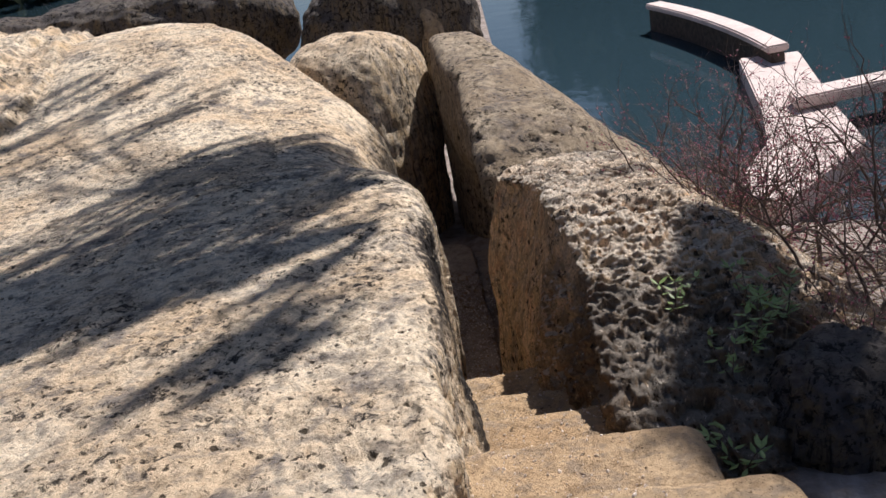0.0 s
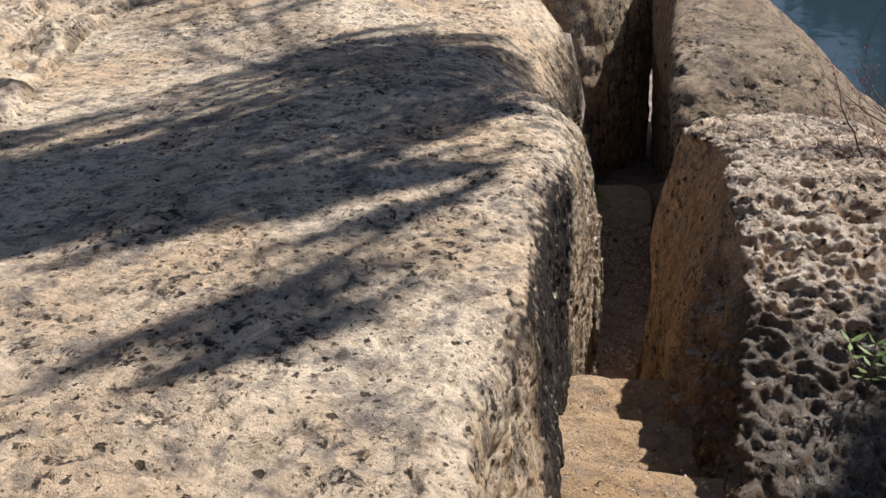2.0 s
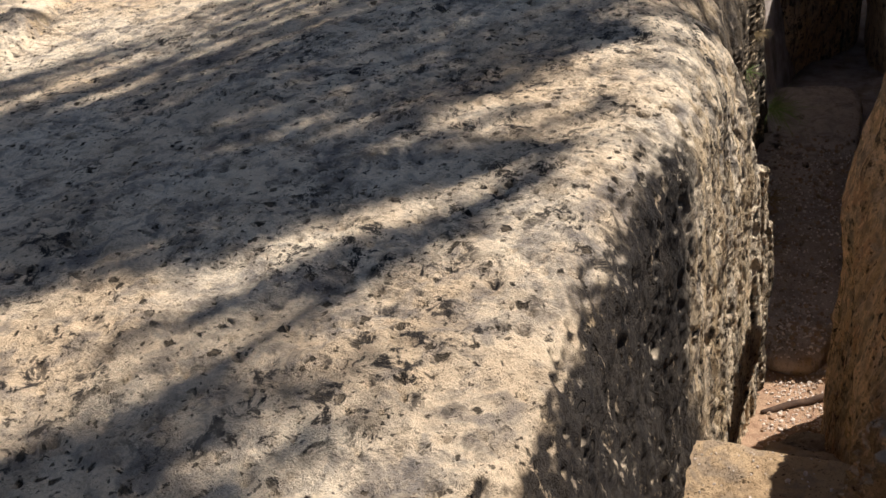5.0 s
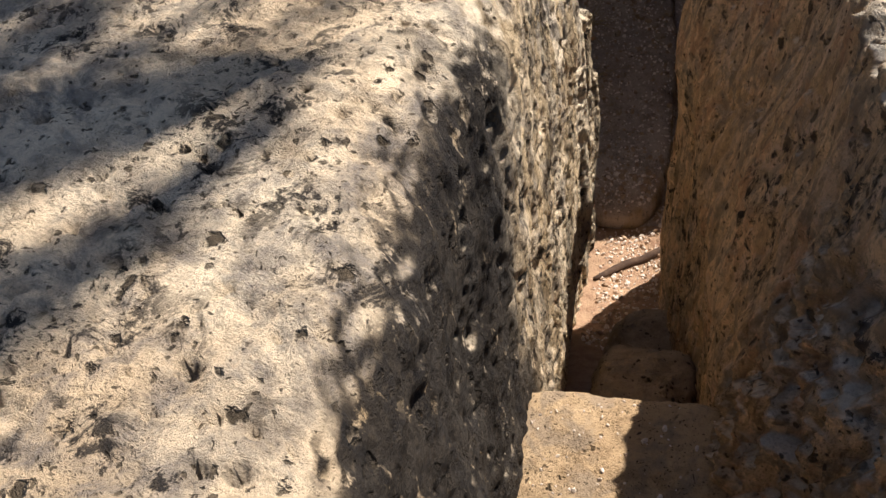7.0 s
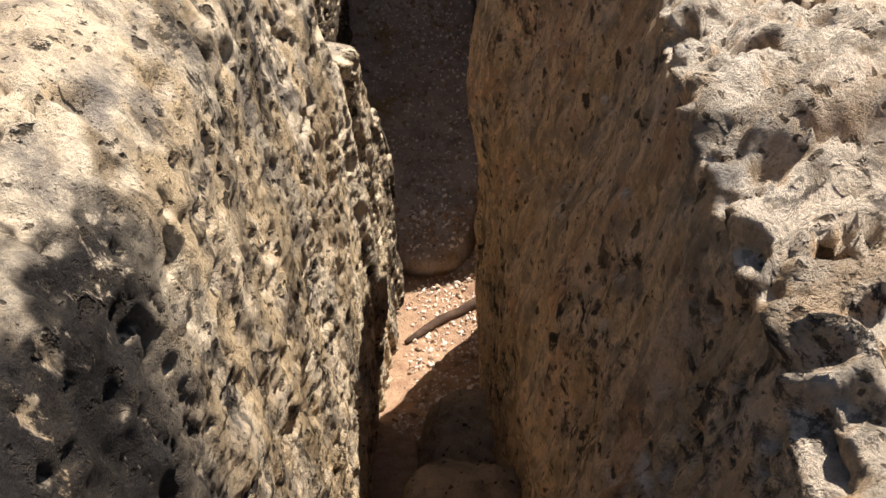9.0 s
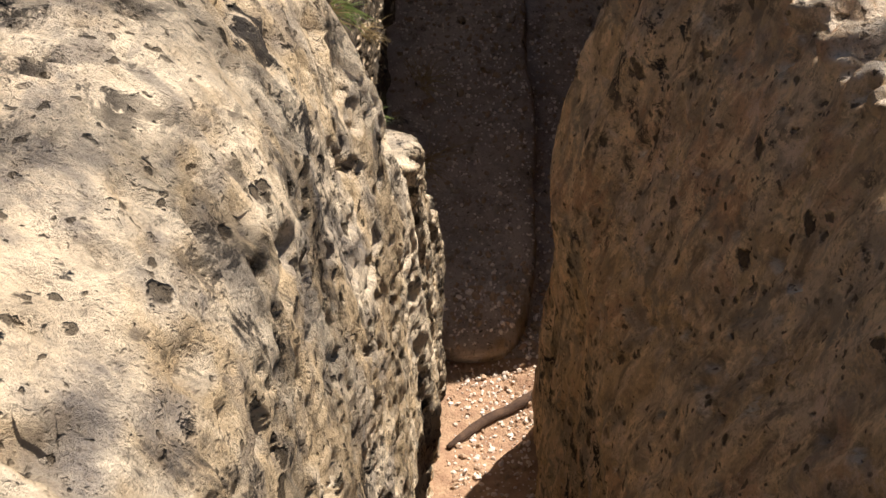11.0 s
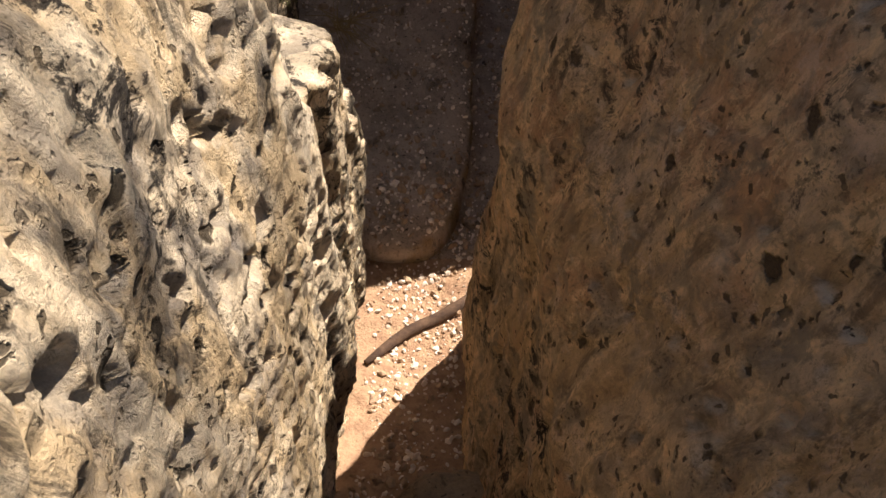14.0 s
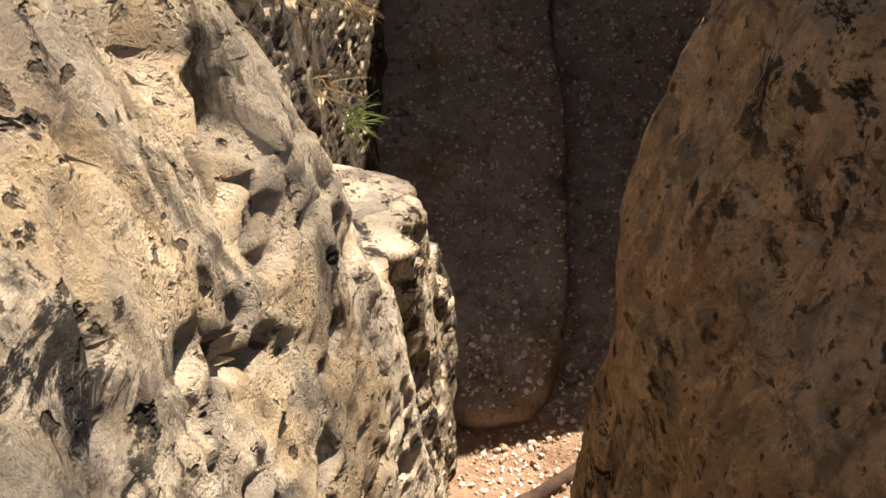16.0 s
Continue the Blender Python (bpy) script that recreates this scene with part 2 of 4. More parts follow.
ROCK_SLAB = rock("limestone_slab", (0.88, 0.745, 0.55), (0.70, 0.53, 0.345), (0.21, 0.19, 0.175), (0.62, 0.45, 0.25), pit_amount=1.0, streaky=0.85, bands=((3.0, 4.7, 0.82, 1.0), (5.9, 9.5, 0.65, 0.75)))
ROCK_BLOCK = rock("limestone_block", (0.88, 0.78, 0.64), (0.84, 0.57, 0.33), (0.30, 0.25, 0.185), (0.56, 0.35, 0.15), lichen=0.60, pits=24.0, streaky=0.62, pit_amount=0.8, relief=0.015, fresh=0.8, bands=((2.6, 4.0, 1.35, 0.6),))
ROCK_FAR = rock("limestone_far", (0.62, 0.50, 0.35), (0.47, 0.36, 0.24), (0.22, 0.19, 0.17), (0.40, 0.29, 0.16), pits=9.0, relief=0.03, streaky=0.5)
# Limestone darkened all over: shade is put into the colour of these rocks.
ROCK_SHADED = rock("shaded_rock", (0.24, 0.21, 0.18), (0.17, 0.14, 0.11), (0.11, 0.10, 0.10), (0.2, 0.15, 0.09), lichen=0.5, pits=14.0, relief=0.02)
# Brown stone with the cleft's shade put into its colour.
ROCK_SHADED_BROWN = rock("brown_stone_shade_in_colour", (0.42, 0.32, 0.22), (0.33, 0.23, 0.15), (0.25, 0.20, 0.16), (0.30, 0.2, 0.1), lichen=0.7, pits=26.0, relief=0.01, pit_amount=0.1)
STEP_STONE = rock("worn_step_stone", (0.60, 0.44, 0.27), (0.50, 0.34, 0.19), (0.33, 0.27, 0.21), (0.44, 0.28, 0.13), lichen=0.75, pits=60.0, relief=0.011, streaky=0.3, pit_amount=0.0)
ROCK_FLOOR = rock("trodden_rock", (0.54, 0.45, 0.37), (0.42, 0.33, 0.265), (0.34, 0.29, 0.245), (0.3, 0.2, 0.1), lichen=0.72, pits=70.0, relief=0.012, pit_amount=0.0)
SOIL = plain("dry_soil", (0.46, 0.31, 0.20), (0.31, 0.19, 0.125), 22.0, 0.95, 0.02, 0.1)
LITTER = plain("dead_grass_and_litter", (0.40, 0.345, 0.31), (0.17, 0.13, 0.10), 4.0, 0.95, 0.05, 0.1)
CHIP = plain("stone_chip", (0.86, 0.76, 0.66), (0.62, 0.50, 0.41), 40.0, 0.9, 0.002, 0.2)
PEBBLE = plain("pebble", (0.46, 0.33, 0.22), (0.30, 0.20, 0.14), 30.0, 0.9, 0.003, 0.2)
BARK = plain("bark", (0.12, 0.075, 0.05), (0.055, 0.035, 0.028), 25.0, 0.9, 0.006, 0.2, (1, 1, 0.3))
TWIG = plain("bare_twig", (0.17, 0.12, 0.095), (0.08, 0.055, 0.045), 30.0, 0.7, 0.001, 0.3)
DRY = plain("dry_grass", (0.42, 0.32, 0.17), (0.30, 0.22, 0.11), 40.0, 0.85, 0.001, 0.2)
BUD = plain("pink_bud", (0.50, 0.17, 0.20), (0.36, 0.10, 0.13), 60.0, 0.6, 0.001, 0.4)
NEEDLE = plain("pine_needles", (0.05, 0.085, 0.03), (0.035, 0.06, 0.02), 40.0, 0.6, 0.001, 0.3)
LEAF = plain("green_leaf", (0.26, 0.34, 0.10), (0.16, 0.24, 0.07), 50.0, 0.45, 0.001, 0.5)
CONCRETE = plain("pale_concrete", (0.74, 0.62, 0.57), (0.60, 0.49, 0.45), 2.5, 0.85, 0.004, 0.2)
BEAM = plain("weathered_post_and_shade", (0.13, 0.10, 0.08), (0.07, 0.055, 0.045), 8.0, 0.9, 0.006, 0.2)
WOODS = plain("far_woods", (0.045, 0.055, 0.03), (0.025, 0.035, 0.018), 0.6, 0.95, 0.2, 0.1)

WATER, wtree, wb = material("pond_water")
wk = Nodes(wtree)
wb.inputs["Base Color"].default_value = (0.025, 0.048, 0.062, 1)
wb.inputs["Roughness"].default_value, wb.inputs["IOR"].default_value = 0.06, 1.33
ripples = wk.math("MULTIPLY_ADD", wk.noise(2.2, 4, 0.5, wk.mapped((1, 0.6, 1))), 1.0, wk.math("MULTIPLY", wk.noise(0.5, 3, 0.5), 1.5))
wtree.links.new(wk.bump(ripples, 0.006), wb.inputs["Normal"])


# ---- ground and water ----
WATER_Z = -3.3


def ground_height(x, y):
    """The soil under and round the rocks, down to the pond and up the far shore."""
    stairs = smooth_line([(1.6, -0.34), (2.2, -0.5), (3.2, -1.1), (4.3, -1.6), (5.3, -2.25), (5.7, -2.43), (9.0, -2.5), (12, -3.0)], y)
    start = smooth_line([(-6, 0.2), (0.8, -0.20), (1.8, -0.24), (2.6, -0.8), (4, -1.35)], y)
    cleft = step01(-1.3, -0.9, x) * (1 - step01(0.45, 0.75, x))
    side = smooth_line([(-6, -0.2), (1.0, -0.5), (3.2, -0.95), (5.3, -1.35), (7.5, -2.1), (10, -2.9), (14, -3.9), (30, -5.5)], y)
    side = side - 0.10 * np.clip(x - 1.0, 0, 4) + 0.42 * np.clip(x - 6.0, 0, 6) * (1 - step01(14, 34, y))
    left = np.where(y < 11, -1.0, -1.0 - 0.35 * np.clip(y - 11, 0, 12)) + 0.12 * np.clip(-x - 5, 0, 30) * (1 - step01(16, 40, y))
    z = np.where(x < -1.1, left, side)
    z = z * (1 - cleft) + np.where(y < 2.0, np.maximum(start, stairs), stairs) * cleft
    z = np.where((y < 2.0), start * (1 - step01(0.6, 1.6, x)) + side * step01(0.6, 1.6, x), z)
    shore = step01(75, 110, y)
    z = z * (1 - shore) + (1.0 + 9.0 * step01(90, 300, y)) * shore
    wide = step01(40, 70, np.abs(x))
    return z * (1 - wide) + np.maximum(z, 1.5) * wide


gx = np.concatenate([-np.geomspace(900, 3, 26), spread((-2.8, -1.0, 0.12), (-1.0, 0.8, 0.02), (0.8, 3.5, 0.05)), np.geomspace(3.8, 900, 30)])
gy = np.concatenate([-np.geomspace(900, 4, 16), spread((-3.5, 1.0, 0.1), (1.0, 4.6, 0.05), (4.6, 8.2, 0.02), (8.2, 14, 0.1)), np.geomspace(15, 1500, 36)])
GX, GY = np.meshgrid(gx, gy)
GZ = ground_height(GX, GY)
flat_p = np.stack([GX.ravel(), GY.ravel(), GZ.ravel()], 1)
near = np.exp(-((GX / 30) ** 2 + ((GY - 5) / 30) ** 2))
GZ = GZ + near * (0.05 * fbm(flat_p * 2.0, 3, 5).reshape(GX.shape) + 0.018 * fbm(flat_p * 11, 3, 6).reshape(GX.shape))
ground = solid("ground", grid_mesh("ground", np.stack([GX, GY, GZ], -1), SOIL), "dry reddish soil with gravel in the cleft and on the banks", "ground", kind="structure")
ground.data.materials.append(LITTER)
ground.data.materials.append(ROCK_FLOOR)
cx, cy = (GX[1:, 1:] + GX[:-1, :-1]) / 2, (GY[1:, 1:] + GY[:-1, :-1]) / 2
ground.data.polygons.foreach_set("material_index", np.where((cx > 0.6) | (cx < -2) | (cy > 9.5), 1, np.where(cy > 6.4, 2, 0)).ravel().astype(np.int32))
wm = bmesh.new()
bmesh.ops.create_grid(wm, x_segments=40, y_segments=40, size=300)
wme = bpy.data.meshes.new("water")
wm.to_mesh(wme)
wme.materials.append(WATER)
water = solid("water", wme, "still blue pond reflecting sky and dark trees", "water", kind="structure")
water.location = (0, 306, WATER_Z)


# ---- the large rocks ----
def swept_rock(name, ys, side, wall_x, top_z, radius, far_x, bottom, wall_step, top_steps, mat, relief, arc=26):
    """A rock with one steep face and a sloping top, along y. side: -1 when the top lies to the left of the face."""
    rows = []
    widest = 2.75
    nw = int(widest / wall_step)
    for y in ys:
        r = radius(y)
        z1 = top_z(np.array([wall_x(y, np.array([-0.5]))[0] + side * r]), y)[0] - r
        wz = np.linspace(bottom, z1, nw)
        wx = wall_x(y, wz)
        a = np.linspace(0, math.pi / 2, arc)[1:]
        ax, az = wx[-1] + side * r * (1 - np.cos(a)), z1 + r * np.sin(a)
        tx = ax[-1] + side * top_steps[1:] * (abs(far_x(y) - ax[-1]) / top_steps[-1])
        tz = top_z(tx, y)
        tz = tz + (az[-1] - tz[0]) * np.exp(-np.abs(tx - tx[0]) * 4)
        x = np.concatenate([wx, ax, tx, [tx[-1]]])
        z = np.concatenate([wz, az, tz, [bottom]])
        rows.append(np.stack([x, np.full_like(x, y), z], 1))
    G = np.array(rows)
    N = grid_normals(G) * (-1 if side < 0 else 1)
    P = G.reshape(-1, 3)
    d = relief(P, N.reshape(-1, 3)).reshape(G.shape[:2])
    d[:, -1] = 0
    G = G + N * d[..., None]
    if side < 0:
        G = G[:, ::-1]
    return grid_mesh(name, G[:, ::-1], mat, loop=True, caps=True)


def pitted(P, scale, depth, seed, share=0.5, wide=0.42):
    d, who = cells(P * scale + 0.35 * np.stack([vnoise(P * scale * 1.7, seed + a) for a in (7, 8, 9)], 1), seed)
    size = wide * (0.35 + 0.65 * np.clip((who - (1 - share)) / share, 0, 1))
    return -depth * np.where(who > 1 - share, 1 - step01(0.55 * size, size, d), 0)


# the long pale slab beside the stair, with its fluted wall
def slab_wall(y, z):
    low = smooth_line([(-2, -0.5), (1.5, -0.30), (2.3, -0.14), (2.9, -0.15), (3.3, -0.20), (3.75, -0.30), (4.1, -0.36), (4.6, -0.39), (5.3, -0.42), (6.0, -0.452), (6.6, -0.5), (12, -0.5)], y)
    high = smooth_line([(-2, -0.6), (1.5, -0.40), (2.3, -0.24), (2.8, -0.30), (3.3, -0.28), (3.8, -0.33), (4.2, -0.40), (4.7, -0.38), (5.3, -0.46), (5.9, -0.52), (12, -0.5)], y)
    x = high + (low - high) * step01(-0.40, -0.95, z) - 0.07 * step01(-1.7, -2.4, z) * step01(4.7, 5.3, y)
    back = smooth_line([(5.5, -0.78), (6.1, -0.80), (7.15, -0.85), (8.0, -0.95), (8.8, -1.0), (9.4, -1.4), (10.2, -2.0), (12, -3.2)], y)
    end = 5.60 + 0.07 * step01(-0.50, -0.72, z) + 0.36 * step01(-0.90, -1.16, z) + 0.23 * step01(-1.38, -1.60, z) + 0.09 * step01(-1.6, -2.3, z)
    return x + (back - x) * step01(0.0, 0.09, y - end)


def slab_top(x, y):
    z = smooth_line([(-3, 0.18), (0.5, 0.06), (2.0, 0.0), (2.8, -0.03), (3.5, -0.075), (5.3, -0.19), (7.5, -0.22), (9, -0.27), (11, -0.32), (13, -0.5)], np.full_like(x, y))
    z = z + 0.40 * step01(-1.6, -4.6, x) * step01(5.5, 11.5, y) - 0.24 * step01(5.4, 7.6, y) * step01(-2.8, -0.9, x)
    z = z + 0.22 * step01(-1.5, -2.8, x) * step01(8.0, 11.0, y)
    return z + 0.05 * np.sin(x * 1.3 + y * 0.5) * step01(-1.0, -2.5, x) - 0.05 * step01(2.2, 0.8, y)


def slab_radius(y):
    return float(smooth_line([(-2, 0.2), (2.0, 0.10), (3.4, 0.13), (4.2, 0.17), (5.2, 0.24), (6.0, 0.58), (7.2, 0.84), (8.4, 0.92), (9.4, 0.42), (12, 0.25)], np.array([y]))[0])


def slab_relief(P, N):
    steep = step01(0.8, 0.3, N[:, 2])
    d = (0.030 - 0.014 * step01(4.4, 5.0, P[:, 1])) * fbm(P * 1.6, 3, 11) + (0.014 - 0.005 * step01(4.4, 5.0, P[:, 1])) * fbm(P * 6.0, 3, 12)
    flutes = fbm(P * np.array([9.0, 9.0, 0.9]), 3, 13)
    zone = step01(4.8, 5.5, P[:, 1])
    ribs = fbm(P * np.array([15.0, 17.0, 0.8]), 2, 17)
    d = d + steep * (flutes * 0.016 + (0.026 * ribs + 0.014 * flutes) * step01(5.50, 5.66, P[:, 1]))
    d = d + 0.009 * fbm(P * 20, 3, 14) + 0.006 * (0.5 - np.abs(fbm(P * np.array([34, 34, 22.0]), 2, 16)) * 2)
    d = d + pitted(P, 11, 0.026, 21, 0.50, 0.44) * (0.30 + 0.70 * steep) * (1 - 0.6 * step01(4.9, 4.3, P[:, 1])) * (1 - 0.55 * step01(4.6, 5.1, P[:, 1])) + (pitted(P, 17, 0.042, 23, 0.50, 0.44) + pitted(P * np.array([1, 1, 0.7]), 31, 0.020, 33, 0.45, 0.46)) * steep * step01(4.6, 5.1, P[:, 1]) + pitted(P, 24, 0.020, 31, 0.55, 0.40) + pitted(P * np.array([1, 1, 0.6]), 42, 0.008, 41, 0.40)
    for px, py, pz, r, deep in ((-0.50, 5.36, -0.59, 0.026, 0.05), (-0.55, 5.55, -0.53, 0.060, 0.07), (-0.50, 5.34, -0.47, 0.024, 0.03), (-0.47, 5.42, -0.62, 0.022, 0.025), (-0.46, 4.74, -0.19, 0.018, 0.02), (-0.38, 4.69, -0.32, 0.02, 0.025)):
        q = np.sqrt((P[:, 1] - py) ** 2 + (P[:, 2] - pz) ** 2 + 0.2 * (P[:, 0] - px) ** 2) + 0.006 * fbm(P * 40, 2, 15)
        d = d - deep * (1 - step01(0.5 * r, r, q))
    return d


slab_ys = spread((-2.5, 1.4, 0.05), (1.4, 3.0, 0.012), (3.0, 4.2, 0.008), (4.2, 6.4, 0.0062), (6.4, 8.0, 0.014), (8.0, 12.2, 0.03))
slab_steps = np.concatenate([np.linspace(0, 1.0, 95, endpoint=False), np.geomspace(1.0, 5.2, 75)])
slab = solid("rock_slab", swept_rock("rock_slab", slab_ys, -1, slab_wall, slab_top, slab_radius, lambda y: -5.6, -2.75, 0.0075, slab_steps, ROCK_SLAB, slab_relief),
             "pale weathered limestone slab with pitted crust and fluted wall beside the stair", "rock")


# the block on the other side of the stair
BLOCK_CROWN = [(2.6, -1.3), (2.8, -0.95), (3.1, -0.70), (3.6, -0.50), (4.2, -0.32), (4.6, -0.31), (4.9, -0.37), (5.3, -0.46), (6.0, -0.57), (6.5, -0.65), (7.2, -0.95)]


def block_wall(y, z):
    low = smooth_line([(2.6, 0.42), (3.0, 0.30), (3.5, 0.20), (4.2, 0.09), (4.6, 0.07), (5.0, 0.03), (5.5, -0.04), (5.8, -0.08), (6.02, -0.14), (6.2, -0.13), (7.2, -0.15)], y)
    high = smooth_line([(2.6, 0.44), (3.0, 0.34), (3.5, 0.33), (4.2, 0.31), (4.5, 0.28), (4.75, 0.26), (5.0, 0.24), (5.4, 0.25), (5.75, 0.15), (6.05, 0.03), (6.3, 0.0), (7.2, 0.0)], y)
    crown = float(smooth_line(BLOCK_CROWN, np.array([y]))[0])
    x = high + (low - high) * np.clip((crown - 0.05 - z) / smooth_line([(5.4, 0.85), (6.0, 0.62), (7, 0.62)], y), 0, 1) - 0.10 * step01(-1.5, -2.3, z) * step01(4.6, 5.4, y) * (1 - 0.7 * step01(5.7, 6.0, y))
    return x + 0.80 * np.clip(y - 6.12, 0, 3)


def block_top(x, y):
    z = smooth_line(BLOCK_CROWN, np.full_like(x, y))
    return z - 0.06 * np.clip(x - 0.3, 0, 9) - 0.75 * np.clip(x - 0.95, 0, 9) ** 1.2 - 0.10 * step01(4.3, 3.2, y) * np.clip(x - 0.4, 0, 1)


def block_relief(P, N):
    steep = step01(0.75, 0.3, N[:, 2])
    d = 0.025 * fbm(P * 1.8, 3, 51) + 0.010 * fbm(P * 6.5, 3, 52)
    d = d + steep * 0.018 * fbm(P * np.array([10.0, 10.0, 1.4]), 3, 53) + 0.007 * fbm(P * np.array([24, 24, 12.0]), 3, 54)
    rough = (1 - steep) + steep * step01(4.75, 4.3, P[:, 1]) * step01(-0.42, -0.60, P[:, 2])
    ridged = 1 - np.abs(fbm(P * np.array([7.0, 10.0, 9.0]), 4, 55)) * 2.4
    crags = 1 - np.abs(fbm(P * np.array([22.0, 26.0, 24.0]), 3, 57)) * 2.4
    d = d + rough * (0.05 * ridged - 0.03 + 0.020 * crags + pitted(P * np.array([0.8, 1.1, 1.0]), 9, 0.045, 61, 0.38, 0.42))
    d = d + steep * step01(5.0, 4.65, P[:, 1]) * step01(-0.48, -0.66, P[:, 2]) * pitted(P * np.array([1, 1, 0.5]), 15, 0.034, 63, 0.6, 0.46)
    return d + pitted(P * np.array([1, 1, 0.5]), 26, 0.014, 71, 0.32) + pitted(P, 45, 0.007, 81, 0.5) + steep * 0.010 * fbm(P * np.array([30.0, 30.0, 7.0]), 3, 58)


block_ys = spread((2.62, 3.6, 0.014), (3.6, 5.9, 0.0075), (5.9, 7.1, 0.014))
block_steps = np.concatenate([np.linspace(0, 0.9, 90, endpoint=False), np.geomspace(0.9, 1.9, 30)])
block = solid("rock_block", swept_rock("rock_block", block_ys, 1, block_wall, block_top, lambda y: 0.05, lambda y: 2.1, -2.75, 0.0095, block_steps, ROCK_BLOCK, block_relief, 12),
              "tan limestone block with shaded smooth side and craggy sunlit top", "rock")


# the large rock beyond the block, above the water
def far_wall(y, z):
    low = smooth_line([(6.5, -0.08), (6.9, -0.02), (7.3, 0.04), (9.0, -0.18), (11.5, -0.52), (12.6, -0.4)], y)
    under = np.maximum(smooth_line([(6.5, 0.35), (7.4, 0.35), (8.3, 0.36), (9.4, 0.1), (10.2, -0.3), (12.6, -0.6)], y) - low, 0)
    return low - 0.20 * step01(-1.7, -0.8, z) * step01(9.5, 7.5, y) * step01(6.9, 7.4, y) + under * step01(-1.45, -1.85, z)


def far_top(x, y):
    z = smooth_line([(6.84, -2.5), (6.93, -2.1), (7.10, -1.5), (7.28, -1.08), (7.5, -0.88), (7.7, -0.76), (8.5, -0.62), (10.0, -0.50), (11.4, -0.42), (12.0, -0.6), (12.6, -1.6)], y - 0.45 * np.clip(x, 0, 1.2))
    crest = np.clip(1.0 - 0.30 * (y - 7.6), -0.1, 1.25)
    return z - 0.10 * np.clip(x, 0, 9) - 0.9 * np.clip(x - crest, 0, 9)


def far_relief(P, N):
    return 0.07 * fbm(P * 1.3, 4, 91) + 0.02 * fbm(P * np.array([5, 3, 9.0]), 4, 92) + pitted(P, 6, 0.03, 95, 0.35)


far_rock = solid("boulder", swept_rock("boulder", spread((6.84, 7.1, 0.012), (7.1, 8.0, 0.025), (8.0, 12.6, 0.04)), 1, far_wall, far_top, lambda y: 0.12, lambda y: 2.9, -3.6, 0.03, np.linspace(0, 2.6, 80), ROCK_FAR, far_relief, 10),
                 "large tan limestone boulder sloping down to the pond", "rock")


def round_block(center, size, res, power, amp, seed, mat, name, turn=0.0, tilt=0.0, scale=1.0, pits=0.0, layers=0.0):
    """A rounded, knobbly stone: a swollen box pushed about by noise. size: half lengths."""
    u = np.linspace(-1, 1, res)
    A, B = np.meshgrid(u, u)
    one = np.ones_like(A)
    sides = [np.stack(s, -1) for s in ((A, B, one), (-A, B, -one), (one, A, B), (-one, -A, B), (B, one, A), (-B, -one, A))]
    V, faces, keys = [], [], {}
    order = []
    for s in sides:
        ids = np.zeros((res, res), int)
        for i in range(res):
            for j in range(res):
                key = tuple(np.round(s[i, j], 5))
                if key not in keys:
                    keys[key] = len(V)
                    V.append(s[i, j])
                ids[i, j] = keys[key]
        order.append(ids)
    V = np.array(V)
    for ids in order:
        faces.extend(np.stack([ids[:-1, :-1], ids[:-1, 1:], ids[1:, 1:], ids[1:, :-1]], -1).reshape(-1, 4).tolist())
    V = V / (np.sum(np.abs(V) ** power, 1, keepdims=True) ** (1 / power))
    N = np.sign(V) * np.abs(V) ** (power - 1)
    N = N / np.linalg.norm(N, axis=1, keepdims=True)
    P = V * np.array(size) + seed * 3.7
    s = max(size)
    d = amp * (fbm(P * 1.4 / s, 3, seed) + 0.45 * fbm(P * 5.0 / s, 3, seed + 3) + 0.18 * fbm(P * 16 / s, 3, seed + 5))
    if layers:
        d = d + layers * (np.abs(((P[:, 2] + 0.05 * fbm(P * 1.5, 2, seed + 9)) * 4.0) % 1.0 - 0.5) * 2 - 0.5)
    if pits:
        d = d + pitted(P, 5 / s, pits, seed + 20, 0.4)
    V = V * np.array(size) + N * d[:, None]
    R = Euler((radians(tilt), 0, radians(turn))).to_matrix()
    V = V @ np.array(R).T + np.array(center)
    return mesh_from(name, V, faces, mat)


solid("boulder", round_block((-1.55, 11.0, -1.84), (0.88, 1.10, 1.68), 60, 3.0, 0.10, 3, ROCK_SLAB, "boulder", -20, -8), "rounded sunlit boulder wedged at the end of the cleft", "rock")
solid("boulder", round_block((-1.15, 13.6, -0.8), (1.3, 0.8, 1.05), 40, 2.8, 0.16, 5, ROCK_SHADED, "boulder"), "boulder behind the pale rocks, shade put into its dark grey", "rock")
solid("boulder", round_block((-0.55, 13.2, -1.1), (0.22, 0.5, 0.9), 30, 3.0, 0.05, 6, ROCK_FAR, "boulder"), "narrow tan stone between two boulders", "rock")
solid("rock_outcrop", round_block((-5.2, 13.8, -0.35), (2.6, 0.9, 0.95), 60, 2.6, 0.30, 7, ROCK_SHADED, "rock_outcrop", 12), "lichen-covered outcrop behind the slab, shade put into its dark colour", "rock")

